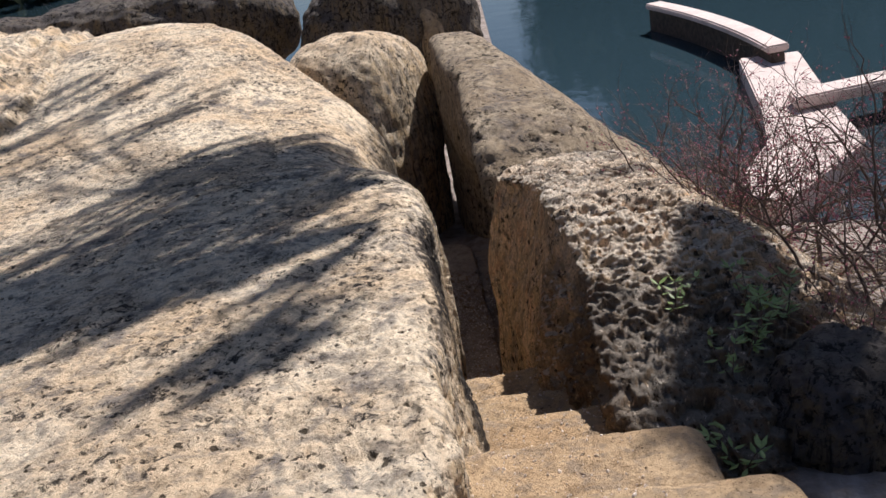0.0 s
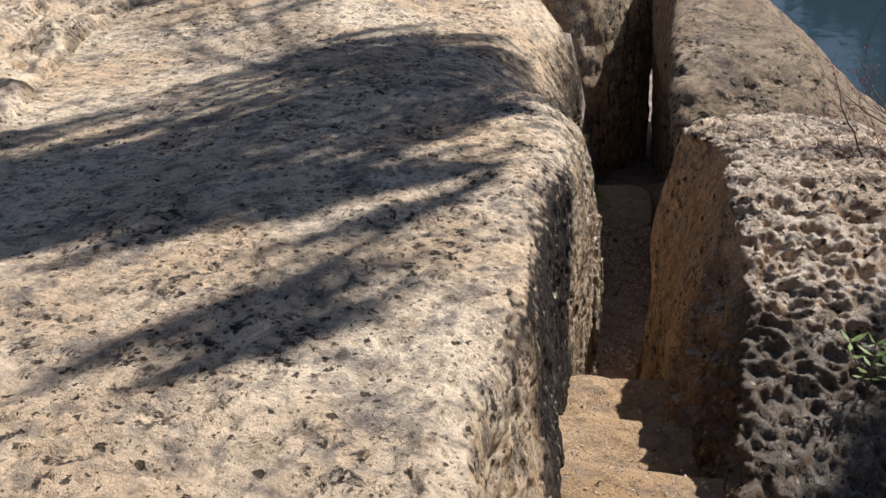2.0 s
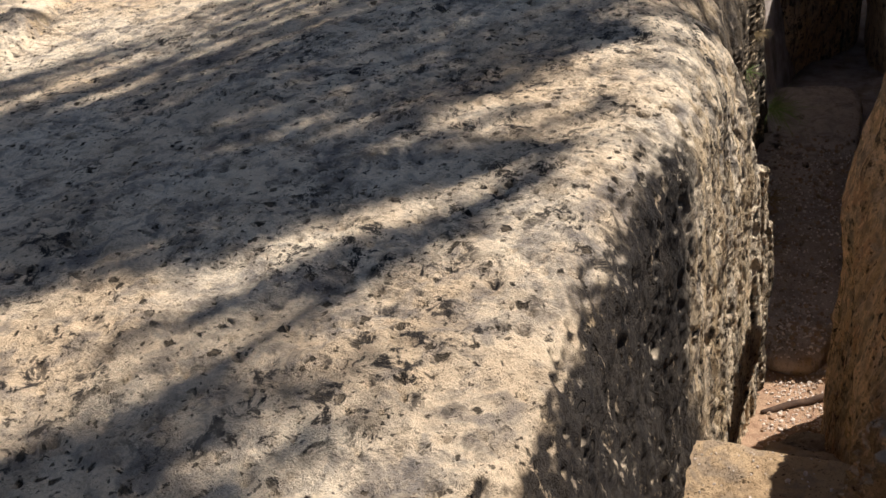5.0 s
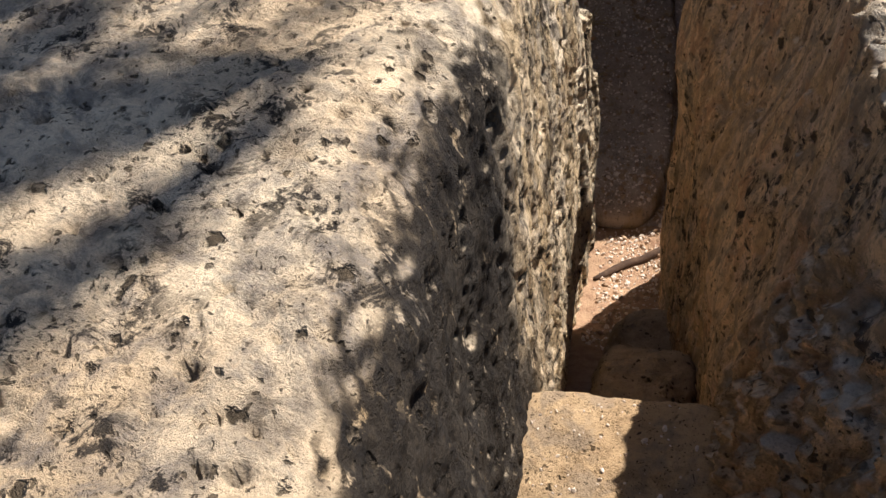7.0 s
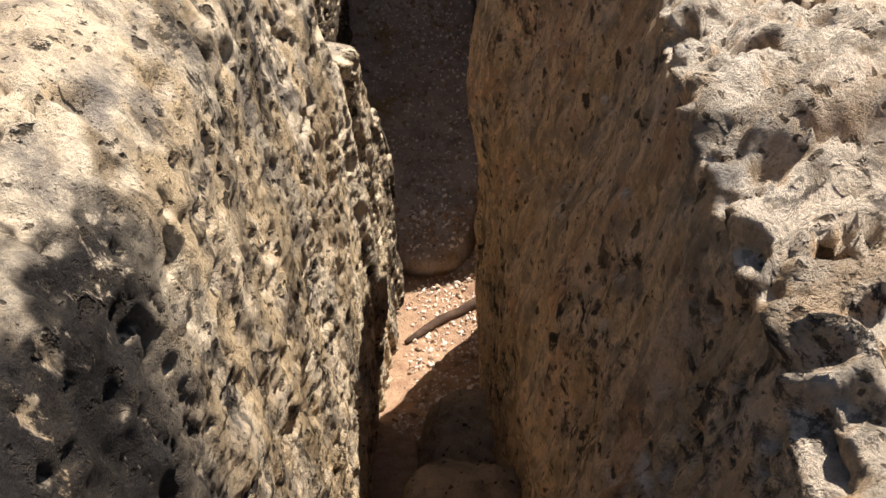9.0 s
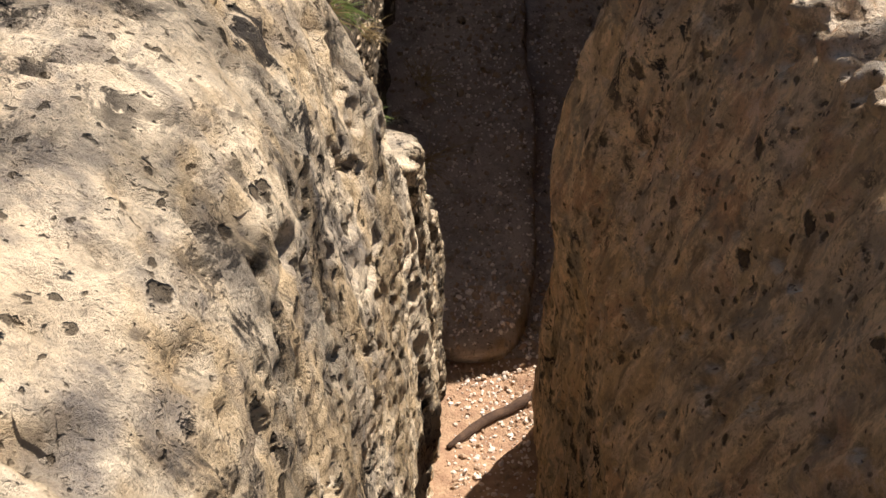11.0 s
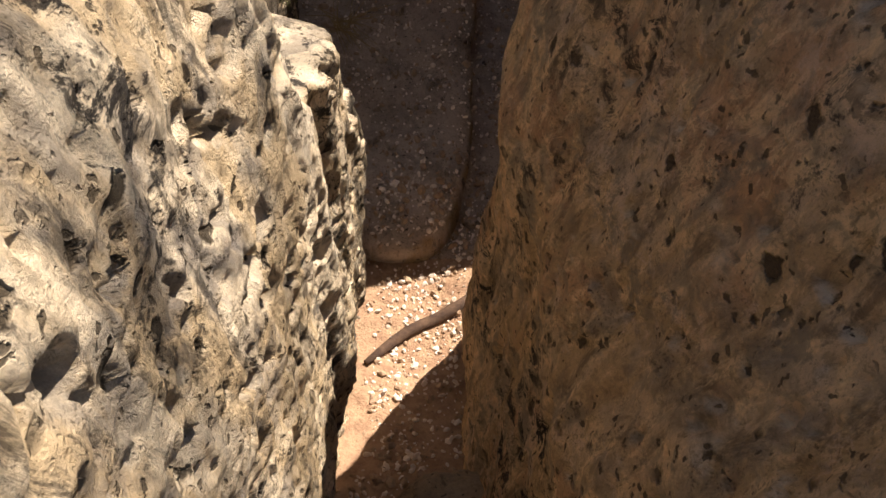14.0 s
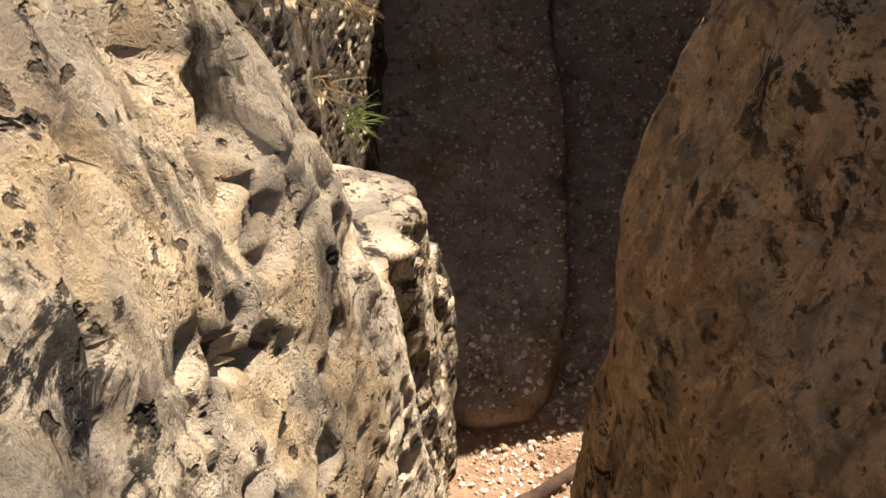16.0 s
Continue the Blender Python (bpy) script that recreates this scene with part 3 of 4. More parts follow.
# the low wavy ledge that rises from the slab on its far side
def ledge_mesh():
    ys = spread((1.6, 3.0, 0.05), (3.0, 7.6, 0.022), (7.6, 13.2, 0.045))
    ss = np.concatenate([[-0.06], spread((0.0, 1.3, 0.020), (1.3, 3.0, 0.05), (3.0, 6.0, 0.15))])
    edge = smooth_line([(1.6, -2.5), (3.0, -2.62), (3.7, -2.80), (4.4, -3.24), (5.25, -3.62), (6.1, -4.02), (7.1, -4.30), (8.5, -4.36), (10.0, -4.45), (13.2, -5.2)], ys)
    S, Y = np.meshgrid(ss, ys)
    X = np.repeat(edge[:, None], len(ss), 1) - S
    P = np.stack([X.ravel(), Y.ravel(), np.zeros(X.size)], 1)
    wob = 0.34 * fbm(P * 1.1, 3, 201).reshape(X.shape)
    u = np.maximum(S + wob * step01(0.0, 0.5, S), 0)
    base = np.stack([slab_top(x, y) for x, y in zip(np.maximum(X, -5.5), ys)])
    rise = 0.13 * step01(0.02, 0.15, u) + 0.11 * step01(0.42, 0.62, u) + 0.14 * step01(0.95, 1.35, u) + 0.22 * step01(1.6, 3.4, u)
    fold = fbm(P * np.array([2.6, 1.7, 1.0]), 3, 205).reshape(X.shape)
    knob = 1 - np.abs(fbm(P * np.array([5.2, 3.8, 1.0]), 3, 207).reshape(X.shape)) * 2.2
    fine = fbm(P * 17.0, 3, 209).reshape(X.shape)
    dent = pitted(P * np.array([1.4, 0.8, 1.0]), 3.6, 0.09, 211, 0.45, 0.45).reshape(X.shape) + pitted(P, 16, 0.016, 213, 0.40, 0.42).reshape(X.shape)
    Z = base - 0.05 + rise + step01(0.0, 0.22, S) * (0.08 * fold + 0.06 * knob + 0.018 * fine + dent)
    Z = Z - 0.30 * (1 - step01(1.6, 2.6, Y)) * step01(0.0, 0.5, S)
    Z[:, 0], Z[0], Z[-1] = -1.5, -1.5, -1.5
    Z[:, -1] = -1.5
    return grid_mesh("rock_outcrop", np.stack([X, Y, Z], -1), ROCK_SLAB)


solid("rock_outcrop", ledge_mesh(), "low wavy pale rock ledge with rounded steps above the slab", "rock")
solid("boulder", round_block((1.30, 3.25, -0.92), (0.38, 0.34, 0.34), 50, 2.6, 0.06, 9, ROCK_SHADED, "boulder", 20, 0, 1, 0.02), "lichen-crusted boulder beside the stair top, shade put into its dark grey", "rock")

# ---- the stair ----
for nose, top, x0, x1, deep, seed in ((2.28, -0.30, -0.45, 0.75, 0.62, 31), (2.93, -0.545, -0.42, 0.62, 0.72, 32), (3.46, -0.775, -0.42, 0.52, 0.62, 33), (3.98, -0.995, -0.46, 0.44, 0.62, 34), (4.56, -1.20, -0.50, 0.30, 0.68, 35)):
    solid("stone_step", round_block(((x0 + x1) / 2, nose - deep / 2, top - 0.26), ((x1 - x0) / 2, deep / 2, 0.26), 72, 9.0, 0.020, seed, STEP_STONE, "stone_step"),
          "worn tan stone step with gritty tread, wedged between rock walls", "step", "steps of the stair")
solid("boulder", round_block((-0.15, 4.97, -1.97), (0.17, 0.18, 0.24), 40, 3.0, 0.03, 41, ROCK_SHADED_BROWN, "boulder"), "rounded brown boulder used as a step, shade put into its colour", "rock")
solid("boulder", round_block((-0.11, 5.40, -2.36), (0.22, 0.20, 0.25), 40, 3.0, 0.03, 42, ROCK_SHADED_BROWN, "boulder"), "broad rounded boulder low in the cleft, shade put into its brown", "rock")
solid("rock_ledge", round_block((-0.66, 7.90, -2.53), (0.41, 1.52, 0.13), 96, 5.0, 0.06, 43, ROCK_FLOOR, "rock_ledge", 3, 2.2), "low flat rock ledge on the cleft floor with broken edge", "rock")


# ---- plants, dock and small things ----
def tube(bm, pts, radii, sides=5):
    """A bent tapering stem through the points."""
    rings = []
    for i, p in enumerate(pts):
        a = Vector(pts[min(i + 1, len(pts) - 1)]) - Vector(pts[max(i - 1, 0)])
        q = a.to_track_quat("Z", "Y").to_matrix()
        rings.append([bm.verts.new(Vector(p) + q @ Vector((radii[i] * math.cos(b), radii[i] * math.sin(b), 0))) for b in (2 * math.pi * j / sides for j in range(sides))])
    for r0, r1 in zip(rings, rings[1:]):
        for j in range(sides):
            bm.faces.new((r0[j], r0[(j + 1) % sides], r1[(j + 1) % sides], r1[j]))
    bm.faces.new(rings[0][::-1])
    bm.faces.new(rings[-1])


def done(bm, name, mat, smooth=True):
    me = bpy.data.meshes.new(name)
    bm.to_mesh(me)
    bm.free()
    me.materials.append(mat)
    if smooth:
        me.polygons.foreach_set("use_smooth", [True] * len(me.polygons))
    return me


def grow(rng, bm, start, way, length, radius, depth, tips, wander=0.35, fork=(2, 3), shrink=0.66, droop=0.0, sides=5):
    """A branch with its side branches; collects the tips and the nodes along the last twigs."""
    pts, radii = [Vector(start)], [radius]
    n = 5
    d = Vector(way).normalized()
    for i in range(n):
        d = (d + Vector((rng.gauss(0, 1), rng.gauss(0, 1), rng.gauss(0, 0.8))) * wander * 0.35 + Vector((0, 0, -droop))).normalized()
        pts.append(pts[-1] + d * length / n)
        radii.append(radius * (1 - 0.42 * (i + 1) / n))
    tube(bm, pts, radii, sides if depth > 1 else 3)
    if depth <= 1:
        tips.extend((p, d) for p in pts[1:])
    if depth == 0:
        return
    for i in range(rng.randint(*fork) + 1):
        j = n if i == 0 else rng.randint(2, n - 1)
        side = Vector((rng.gauss(0, 1), rng.gauss(0, 1), rng.gauss(0, 0.8))).normalized()
        turn = 0.25 if i == 0 else 0.85
        grow(rng, bm, pts[j], d + side * turn, length * shrink * rng.uniform(0.75, 1.15), radii[j] * (0.95 if i == 0 else 0.62), depth - 1, tips, wander, fork, shrink, droop, sides)


def blob(bm, p, r, long=1.4):
    m = Matrix.LocRotScale(p, Euler((random.random() * 6, random.random() * 6, 0)), (r, r, r * long))
    bmesh.ops.create_icosphere(bm, subdivisions=1, radius=1, matrix=m)


def leaf_faces(V, F, p, way, side, length, width):
    """A folded, pointed leaf of four triangles."""
    up = way.cross(side).normalized()
    i = len(V)
    V.extend([p, p + way * length * 0.45 + side * width * 0.5 + up * width * 0.18, p + way * length, p + way * length * 0.45 - side * width * 0.5 + up * width * 0.18, p + way * length * 0.5])
    F.extend([(i, i + 1, i + 4), (i + 1, i + 2, i + 4), (i + 4, i + 2, i + 3), (i, i + 4, i + 3)])


def any_way(rng, flat=1.0):
    return Vector((rng.gauss(0, 1), rng.gauss(0, 1), rng.gauss(0, flat))).normalized()


deps = bpy.context.evaluated_depsgraph_get()


def drop(x, y, top=1.0, only=None):
    """The first surface straight under (x, y, top): its height and normal."""
    hit, place, normal, _, ob, _ = scene.ray_cast(deps, Vector((x, y, top)), Vector((0, 0, -1)))
    return (place, normal) if hit else (Vector((x, y, -3)), Vector((0, 0, 1)))


bpy.context.view_layer.update()
deps = bpy.context.evaluated_depsgraph_get()


# the bare shrubs with pink buds on the bank
def shrub(at, seed, stems, lean, height, label, buds=0.14):
    rng = random.Random(seed)
    ob = thing("shrub", label, "shrub", "bare shrubs on the bank", at=at)
    tips = []
    for i in range(stems):
        bm = bmesh.new()
        way = Vector(lean) + any_way(rng, 0.3) * 0.75
        grow(rng, bm, Vector(at) + Vector((rng.uniform(-0.15, 0.15), rng.uniform(-0.15, 0.15), -0.05)), way, height * rng.uniform(0.5, 0.75), rng.uniform(0.011, 0.019), 4, tips, 0.55, (2, 3), 0.64)
        part("stem", done(bm, "stem", TWIG), ob)
    bm = bmesh.new()
    for p, d in tips:
        if rng.random() < buds:
            blob(bm, p + any_way(rng) * 0.006, rng.uniform(0.003, 0.006))
    part("buds", done(bm, "buds", BUD), ob, "small pink buds along the twigs")["kind"] = "stuff"
    return ob


shrub((1.80, 5.15, -1.30), 4, 11, (-0.45, 0.10, 1.0), 1.20, "bare brown shrub with pink buds beside the rock block", 0.16)
shrub((2.10, 4.45, -1.25), 9, 11, (-0.25, 0.0, 1.0), 1.30, "bare twiggy shrub with scattered pink buds on the bank", 0.10)
shrub((1.70, 6.30, -1.60), 15, 10, (-0.65, 0.15, 0.85), 1.20, "low bare shrub leaning over the far boulder", 0.22)
shrub((2.6, 5.7, -1.75), 23, 9, (-0.20, 0.0, 1.0), 1.6, "tall bare shrub in front of the pale pier", 0.16)
shrub((2.95, 4.9, -1.5), 31, 8, (-0.15, 0.0, 1.0), 1.4, "dense bare shrub at the edge of the bank", 0.10)
shrub((1.70, 3.85, -1.10), 37, 8, (0.1, 0.0, 0.8), 0.8, "low dry shrub tangled beside the dark boulder", 0.05)
shrub((3.3, 7.0, -2.2), 43, 8, (-0.2, 0.0, 1.0), 1.5, "bare reddish shrub on the bank by the pier", 0.30)

shrub((2.05, 6.0, -1.6), 51, 8, (-0.15, 0.25, 0.9), 1.2, "bare twiggy shrub with pink buds behind the rock block", 0.24)

# dry brush lying over the bank
rng = random.Random(91)
V, F = [], []
for i in range(1500):
    x, y = rng.uniform(1.15, 3.4), rng.uniform(3.6, 7.2)
    p = drop(x, y, 0.2)[0]
    d = (any_way(rng, 0.25) + Vector((0, 0, 0.35))).normalized()
    side = d.orthogonal().normalized() * rng.uniform(0.0012, 0.003)
    length = rng.uniform(0.12, 0.42)
    j = len(V)
    for u in (0, 0.33, 0.66, 1.0):
        q = p + d * length * u + Vector((0, 0, -0.45 * length * u * u))
        V.extend([q - side * (1.1 - u), q + side * (1.1 - u)])
    F.extend([(j + 2 * a, j + 2 * a + 1, j + 2 * a + 3, j + 2 * a + 2) for a in range(3)])
solid("dry_brush", mesh_from("dry_brush", V, F, DRY), "dry grass and fallen twigs covering the bank", "dry grass", kind="stuff")


# the trees whose foliage shades the rocks
def shade_tree(foot, seed, top, zones, limb_base, label):
    """zones: patches of ground in the tree's shade: count, centre, half lengths, turn, heights of the foliage above them, thickness of its sprays."""
    rng = random.Random(seed)
    foot = Vector(foot)
    ob = thing("tree", label, "tree", "evergreen trees", at=foot)
    bm = bmesh.new()
    tube(bm, [foot, foot + Vector((0.05, -0.1, top * 0.15)), foot + Vector((-0.1, -0.1, top * 0.4)), foot + Vector((-0.2, -0.2, top * 0.7)), foot + Vector((-0.3, -0.3, top))], [0.26, 0.21, 0.17, 0.12, 0.03], 12)
    part("trunk", done(bm, "trunk", BARK), ob)
    V, F, bm = [], [], bmesh.new()
    sprays = []
    for n, cx0, cy0, ax, ay, turn, h0, h1, thick in zones:
        for i in range(n):
            a, r = rng.uniform(0, 2 * math.pi), rng.random() ** 0.6
            u, v = ax * r * math.cos(a), ay * r * math.sin(a)
            x, y = cx0 + u * math.cos(turn) - v * math.sin(turn), cy0 + u * math.sin(turn) + v * math.cos(turn)
            sprays.append((Vector((x, y, -0.15)) + rng.uniform(h0, h1) * SUN / SUN.z, rng.uniform(0.4, 1.25), thick * rng.uniform(0.6, 1.3)))
    limbs = []
    for i in range(9):
        z = limb_base + (top * 0.9 - limb_base) * i / 8
        c = sprays[(i * 19) % len(sprays)][0]
        a = foot + Vector((-0.12, -0.12, z))
        b = Vector((c.x * 0.85 + a.x * 0.15, c.y * 0.85 + a.y * 0.15, c.z + 0.7))
        pts = [a.lerp(b, u) + Vector((0, 0, 0.5 * math.sin(u * 3.1))) for u in (0, 0.25, 0.5, 0.75, 1.0)]
        tube(bm, pts, [0.05, 0.04, 0.03, 0.02, 0.01], 6)
        limbs.extend(pts[2:])
    for p, length, thick in sprays:
        tip = p + Vector((0, 0, length / 2))
        near_limb = min(limbs, key=lambda q: (q - tip).length)
        mid = near_limb.lerp(tip, 0.5) + Vector((0, 0, 0.12))
        tube(bm, [near_limb, mid, tip, p, p - Vector((0, 0, length / 2))], [0.007, 0.006, 0.005, 0.004, 0.002], 3)
        for i in range(int(210 * length)):
            u = rng.random()
            q = tip - Vector((0, 0, length * u)) + any_way(rng, 0.4) * thick * rng.random() * (1.1 - 0.6 * u)
            w = (any_way(rng, 0.5) + Vector((0, 0, -0.8))).normalized()
            leaf_faces(V, F, q, w, w.orthogonal().normalized(), rng.uniform(0.06, 0.12), rng.uniform(0.016, 0.03))
    part("limbs", done(bm, "limbs", BARK), ob)
    part("foliage", mesh_from("foliage", V, F, NEEDLE), ob, "dense dark green drooping foliage")["kind"] = "stuff"


shade_tree((8.3, 13.2, -2.2), 77, 11.5, ((135, -1.92, 5.25, 1.6, 1.05, 0.70, 4.4, 6.6, 0.075), (70, -1.86, 3.84, 0.80, 0.32, 0.20, 4.4, 6.2, 0.045), (3, -0.95, 3.72, 0.18, 0.14, 0.3, 4.4, 5.6, 0.03), (55, -1.9, 4.4, 1.15, 0.95, 0.6, 4.4, 6.0, 0.03), (40, -3.2, 4.15, 0.5, 0.6, 0.2, 4.4, 6.2, 0.07), (18, -1.06, 2.90, 0.26, 0.18, 0.40, 4.4, 6.2, 0.04), (130, -1.42, 6.45, 1.05, 0.95, 0.75, 4.4, 6.4, 0.075), (125, -2.60, 3.75, 0.80, 0.55, 0.45, 4.4, 6.4, 0.07), (45, -4.2, 4.6, 0.9, 0.9, 0.0, 4.6, 6.6, 0.08), (40, -3.8, 8.2, 1.4, 1.2, 0.0, 4.8, 6.8, 0.09)), 5.0,
           "tall evergreen tree with long limbs and drooping sprays above the rocks")
shade_tree((5.3, 9.3, -2.6), 78, 8.0, ((66, 1.85, 2.65, 1.0, 0.90, 0.0, 4.6, 6.6, 0.14), (52, 1.02, 3.42, 0.26, 0.36, 0.0, 4.6, 6.0, 0.08), (46, 1.24, 4.2, 0.20, 0.46, 0.0, 4.6, 6.0, 0.07), (70, 1.25, 3.1, 0.45, 0.65, 0.0, 4.6, 6.0, 0.12), (26, 2.8, 4.4, 0.8, 0.7, 0.0, 4.6, 6.6, 0.10)), 4.5,
           "evergreen tree with dense drooping foliage on the bank")


# leafy sprigs in the shade beside the block
def sprig(x, y, size, seed, label):
    rng = random.Random(seed)
    base, _ = drop(x, y, 0.5)
    ob = thing("sprig", label, "plant", "leafy sprigs", at=base)
    bm, V, F = bmesh.new(), [], []
    for s in range(3):
        pts = [base + Vector((0, 0, -0.01))]
        d = (Vector((0, 0, 1)) + any_way(rng, 0.2) * 0.45).normalized()
        for i in range(4):
            d = (d + any_way(rng) * 0.15).normalized()
            pts.append(pts[-1] + d * size / 4)
        tube(bm, pts, [0.003, 0.0027, 0.0023, 0.002, 0.001], 4)
        for i in range(1, 5):
            for k in range(4 if i == 4 else 2):
                w = (any_way(rng, 0.25) + d * 0.35).normalized()
                leaf_faces(V, F, pts[i], w, w.cross(Vector((0, 0, 1))).normalized(), size * rng.uniform(0.20, 0.32), size * rng.uniform(0.07, 0.10))
    part("stem", done(bm, "stem", TWIG), ob)
    part("leaves", mesh_from("leaves", V, F, LEAF), ob, "glossy pointed green leaves")


for i, (x, y, size) in enumerate(((0.70, 3.62, 0.20), (1.04, 3.70, 0.22), (1.20, 3.72, 0.24), (0.93, 3.38, 0.26), (0.84, 3.28, 0.22), (1.02, 3.48, 0.24), (0.78, 2.95, 0.25))):
    sprig(x, y, size, 300 + i, "small green leafy sprig growing on the dark rock slope")


# grass tufts
def tuft(base, height, n, seed, mat, label, way=(0, 0, 1), lean=0.7):
    rng = random.Random(seed)
    V, F = [], []
    for i in range(n):
        d = (Vector(way) + any_way(rng) * lean).normalized()
        p = base + any_way(rng, 0.2) * 0.03
        bend = Vector((0, 0, -rng.uniform(0.2, 0.9)))
        side = d.orthogonal().normalized() * rng.uniform(0.0012, 0.0026)
        length = height * rng.uniform(0.5, 1.2)
        j = len(V)
        for u in (0, 0.33, 0.66, 1.0):
            q = p + d * length * u + bend * length * u * u * 0.5
            V.extend([q - side * (1.05 - u), q + side * (1.05 - u)])
        F.extend([(j + 2 * a, j + 2 * a + 1, j + 2 * a + 3, j + 2 * a + 2) for a in range(3)])
    solid("grass_tuft", mesh_from("grass_tuft", V, F, mat), label, "grass", "grass tufts in the cleft")


tuft(Vector((-0.80, 8.15, -1.95)), 0.26, 130, 1, LEAF, "green fern-like tuft hanging from the slab wall", (0.8, -0.3, 0.5), 0.9)
tuft(drop(-0.70, 7.25, -1.9)[0], 0.30, 70, 2, DRY, "dry straw-coloured grass tuft on the cleft floor", (0.5, -0.4, 0.6), 0.9)
tuft(drop(-0.75, 7.75, -1.9)[0], 0.26, 70, 3, DRY, "dry straw-coloured grass tuft on the cleft floor", (0.5, -0.2, 0.6), 0.9)
for i, (y, z) in enumerate(((6.95, -1.9), (7.25, -1.75), (7.6, -1.7), (7.95, -1.6), (8.3, -1.5))):
    tuft(Vector((float(slab_wall(y, np.array([z]))[0]) + 0.005, y, z)), 0.10, 60, 10 + i, DRY if i % 3 else LEAF, "short dry grass growing from a crack in the slab wall", (0.8, -0.2, 0.3), 0.8)

for i, (y, z, n) in enumerate(((6.62, -1.22, 90), (6.82, -1.34, 120), (6.70, -1.55, 60))):
    tuft(Vector((float(slab_wall(y, np.array([z]))[0]) + 0.01, y, z)), 0.10, n // 2, 30 + i, LEAF if i == 1 else DRY, "yellow-green grass tuft hanging from a ledge of the slab wall", (0.9, -0.25, 0.35), 0.7)

# the root across the cleft floor and fallen sticks
rng = random.Random(5)
bm = bmesh.new()
pts = []
for i in range(9):
    u = i / 8
    p = Vector((-0.47 + 0.31 * u, 5.98 + 0.30 * u + 0.025 * math.sin(5 * u), 0))
    p.z = min(drop(p.x, p.y, -2.2)[0].z, -2.36) + 0.010
    pts.append(p)
tube(bm, pts, [0.010, 0.016, 0.019, 0.020, 0.020, 0.021, 0.022, 0.021, 0.018], 8)
solid("root", done(bm, "root", BARK), "brown woody root lying across the cleft floor", "root")


# pebbles, leaf bits and needles
def pebbles(name, label, n, area, sizes, mat, seed, top, lo=-9.0, hi=9.0):
    rng = random.Random(seed)
    bm = bmesh.new()
    for i in range(n):
        x, y = rng.uniform(area[0], area[1]), rng.uniform(area[2], area[3])
        p, nrm = drop(x, y, top)
        if not lo < p.z < hi or nrm.z < 0.6:
            continue
        r = rng.uniform(*sizes) * rng.choice((0.6, 0.8, 1.0, 1.5))
        m = Matrix.LocRotScale(p + Vector((0, 0, r * 0.15)), Euler((rng.random() * 6, rng.random() * 6, rng.random() * 6)), (r, r * rng.uniform(0.6, 1.0), r * rng.uniform(0.35, 0.7)))
        bmesh.ops.create_icosphere(bm, subdivisions=1, radius=1, matrix=m)
    ob = solid(name, done(bm, name, mat, False), label, "gravel", kind="stuff")
    return ob


pebbles("gravel", "reddish gravel and stone chips on the cleft floor", 700, (-0.5, 0.1, 5.5, 6.8), (0.006, 0.014), PEBBLE, 1, -1.9, -2.7, -2.2)
pebbles("gravel", "pale pinkish stone chips on the sunlit dirt", 1300, (-0.5, 0.0, 5.45, 6.6), (0.003, 0.011), CHIP, 5, -1.9, -2.7, -2.2)
pebbles("gravel", "dull gravel in the shaded end of the cleft", 900, (-0.9, 0.32, 6.45, 8.7), (0.006, 0.016), PEBBLE, 2, -1.9, -2.7, -2.2)
pebbles("gravel", "larger loose stones along the shaded cleft floor", 330, (-0.9, 0.3, 6.4, 8.6), (0.012, 0.026), ROCK_FLOOR, 8, -1.9, -2.7, -2.2)
pebbles("gravel", "pale grey stone chips strewn over the rock ledge", 3200, (-0.95, 0.34, 6.35, 8.4), (0.003, 0.0095), CHIP, 4, -1.9, -2.7, -2.2)
pebbles("gravel", "fine grit and stone chips on the stair treads", 1300, (-0.42, 0.35, 2.0, 4.55), (0.002, 0.007), CHIP, 3, -0.2, -1.4, -0.25)


def litter(name, label, n, area, seed, mat, sizes):
    rng = random.Random(seed)
    V, F = [], []
    for i in range(n):
        x, y = rng.uniform(area[0], area[1]), rng.uniform(area[2], area[3])
        p, nrm = drop(x, y, 0.8)
        if nrm.z < 0.55:
            continue
        w = any_way(rng, 0.12)
        s = w.cross(nrm).normalized()
        length = rng.uniform(*sizes)
        leaf_faces(V, F, p + nrm * 0.004, w, s, length, length * rng.choice((0.08, 0.10, 0.35)))
    solid(name, mesh_from(name, V, F, mat), label, "leaf litter", kind="stuff")


litter("leaf_litter", "small dry leaves, needles and twigs scattered on the slab", 520, (-3.0, -0.35, 1.6, 6.0), 6, BARK, (0.015, 0.055))
litter("leaf_litter", "dry leaf bits on the stair treads", 60, (-0.3, 0.3, 2.2, 4.5), 7, BARK, (0.012, 0.035))


# ---- dock on the pond ----
def box(bm, lo, hi):
    v = [bm.verts.new((x, y, z)) for x in (lo[0], hi[0]) for y in (lo[1], hi[1]) for z in (lo[2], hi[2])]
    for q in ((0, 1, 3, 2), (4, 6, 7, 5), (0, 4, 5, 1), (2, 3, 7, 6), (0, 2, 6, 4), (1, 5, 7, 3)):
        bm.faces.new([v[i] for i in q])
    bmesh.ops.bevel(bm, geom=[e for e in bm.edges if all(w in v for w in e.verts)], offset=0.008, segments=1, affect="EDGES")


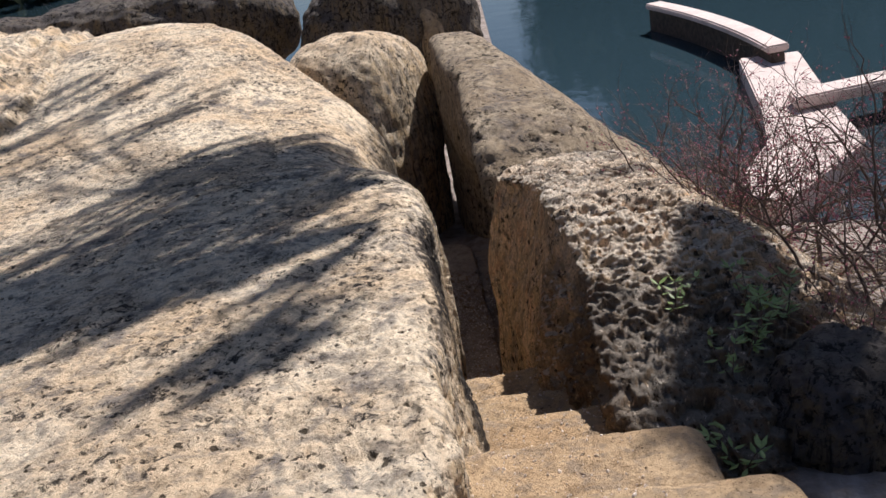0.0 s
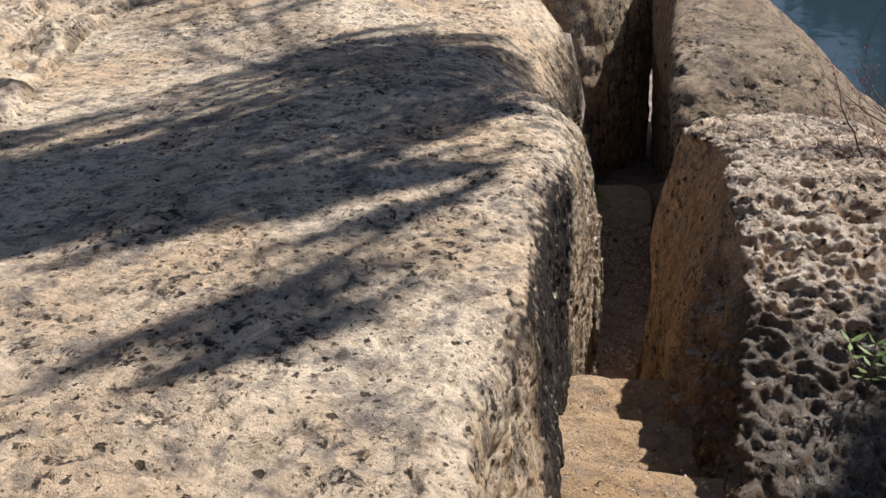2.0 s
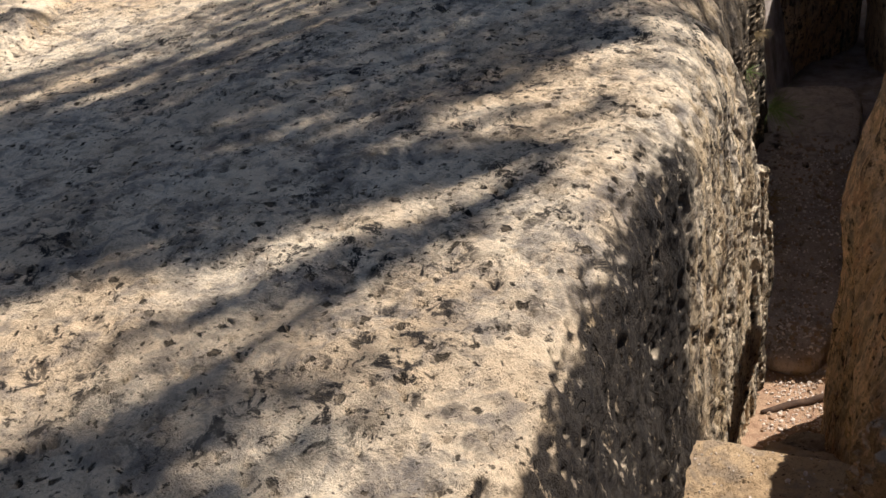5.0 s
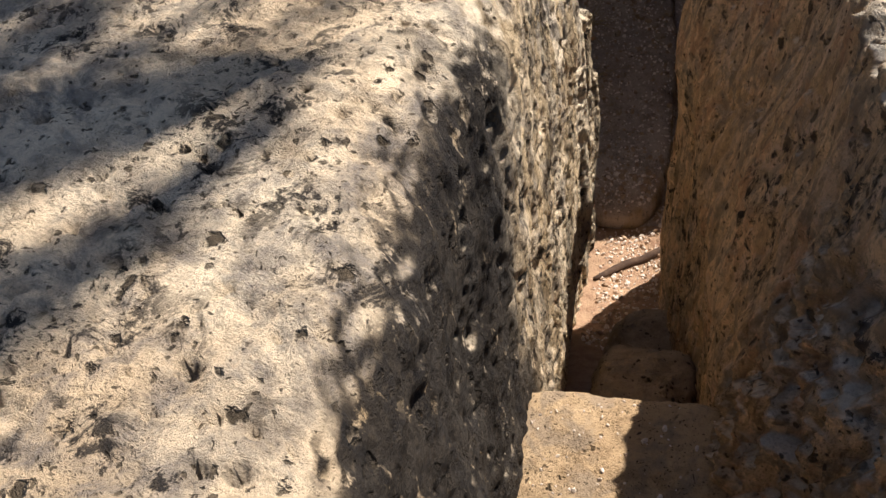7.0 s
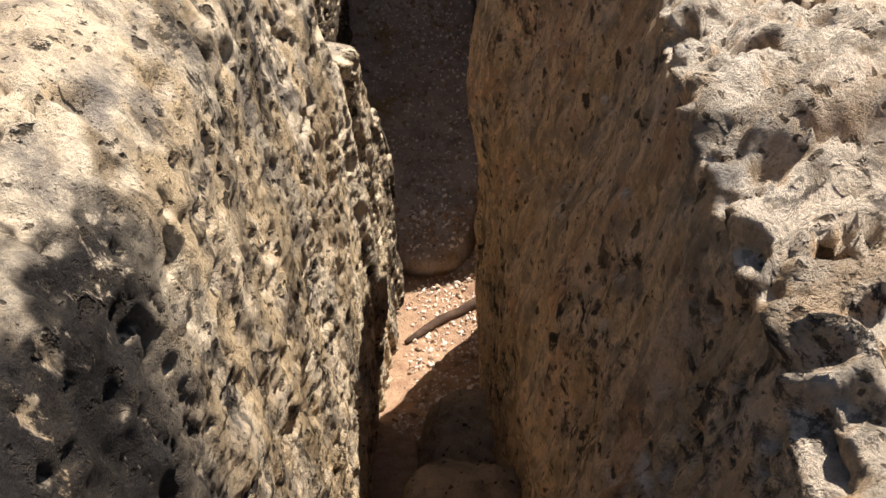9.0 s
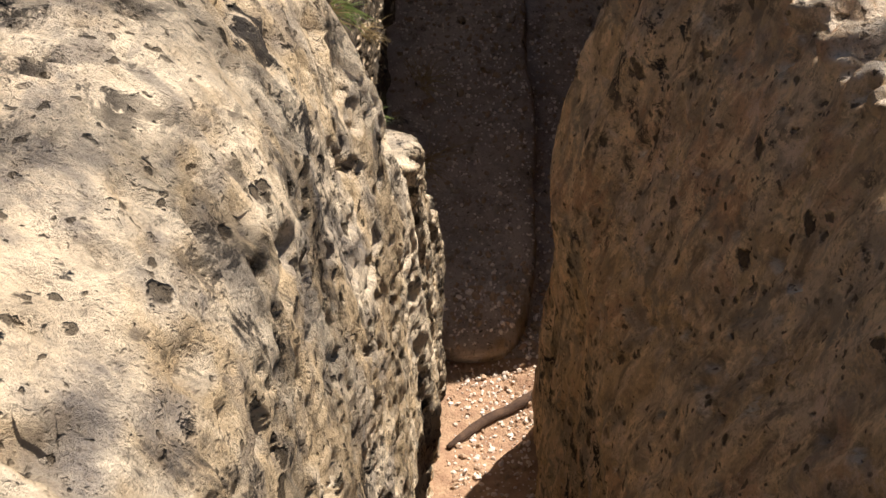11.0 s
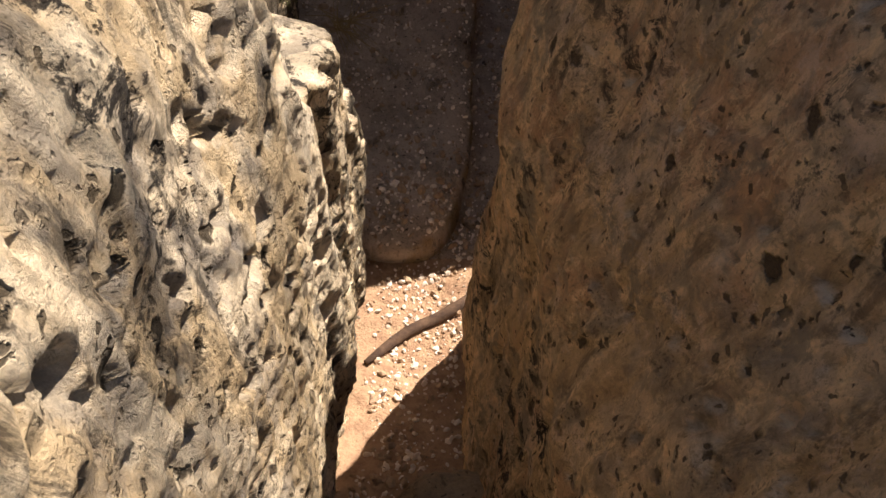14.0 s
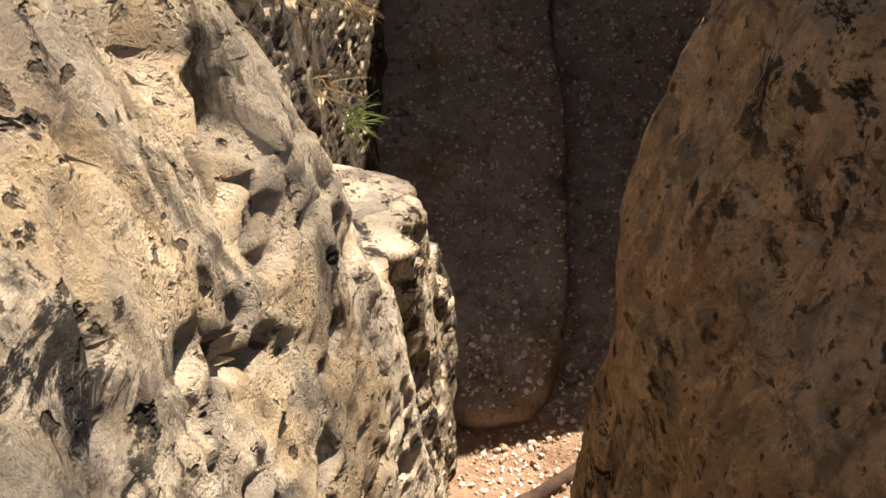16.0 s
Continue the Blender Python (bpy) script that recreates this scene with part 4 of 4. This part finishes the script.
def slab_of(name, outline, top, deep, mat, bevel=0.03):
    """A flat-topped mass with the plan outline given."""
    bm = bmesh.new()
    up = [bm.verts.new((x, y, top)) for x, y in outline]
    dn = [bm.verts.new((x, y, top - deep)) for x, y in outline]
    bm.faces.new(up)
    bm.faces.new(dn[::-1])
    n = len(up)
    for i in range(n):
        bm.faces.new((up[i], dn[i], dn[(i + 1) % n], up[(i + 1) % n]))
    bmesh.ops.recalc_face_normals(bm, faces=bm.faces)
    bmesh.ops.bevel(bm, geom=[e for e in bm.edges], offset=bevel, segments=2, affect="EDGES")
    return done(bm, name, mat, False)


pier = thing("pier", "pale pinkish concrete pier reaching out into the pond", "pier", at=(4.3, 12.5, -2.95))
part("deck", slab_of("deck", [(5.02, 17.7), (4.35, 14.2), (3.95, 12.7), (2.95, 11.1), (3.35, 10.3), (5.1, 12.1), (5.35, 13.7), (6.1, 17.5)], -2.95, 0.9, CONCRETE), pier)
part("beam", slab_of("beam", [(4.72, 13.75), (4.78, 14.25), (9.6, 14.9), (9.6, 14.4)], -2.72, 0.20, CONCRETE), pier, "pale beam across the pier with a shadowed underside")
for x, y in ((6.4, 14.2), (8.0, 14.42), (9.4, 14.62)):
    bm = bmesh.new()
    box(bm, (x - 0.12, y - 0.12, -3.9), (x + 0.12, y + 0.12, -2.91))
    part("post", done(bm, "post", BEAM, False), pier, "dark weathered post")
kerb = thing("kerb_wall", "curved white-topped kerb wall at the end of the pier", "wall", at=(5.4, 19, -2.7))
outer = [(5.72 - 0.9 * (u / 8) ** 2, 16.9 + 6.6 * u / 8) for u in range(9)]
part("coping", slab_of("coping", outer + [(x - 0.42, y - 0.03) for x, y in outer[::-1]], -2.62, 0.14, CONCRETE), kerb, "bleached white coping")
# Dark colour stands in for the shade under the coping.
part("wall", slab_of("wall", [(x - 0.08, y) for x, y in outer] + [(x - 0.34, y - 0.03) for x, y in outer[::-1]], -2.762, 1.1, BEAM), kerb, "dark wall face standing in for the shade under the coping")

# ---- far shore ----
rng = random.Random(12)
V, F = [], []
for i in range(320):
    x = rng.uniform(7.5, 100) if i % 4 else rng.uniform(-140, -25)
    y = rng.uniform(78, 104) - 0.22 * max(0, x - 20)
    z = float(ground_height(np.array([x]), np.array([y]))[0]) - 0.3
    height = rng.uniform(20, 32) if x > 14 else rng.uniform(12, 20)
    for j in range(120):
        u = rng.random() ** 0.8
        r = (1.0 - u) * height * 0.20 + 0.4
        p = Vector((x, y, z + height * u)) + any_way(rng, 0.1) * r * rng.uniform(0.3, 1.0)
        w = any_way(rng, 0.6)
        leaf_faces(V, F, p, w, w.orthogonal().normalized(), rng.uniform(1.6, 3.0), rng.uniform(0.9, 1.7))
solid("far_trees", mesh_from("far_trees", V, F, WOODS, False), "dark evergreen woods along the far shore", "trees", kind="stuff")
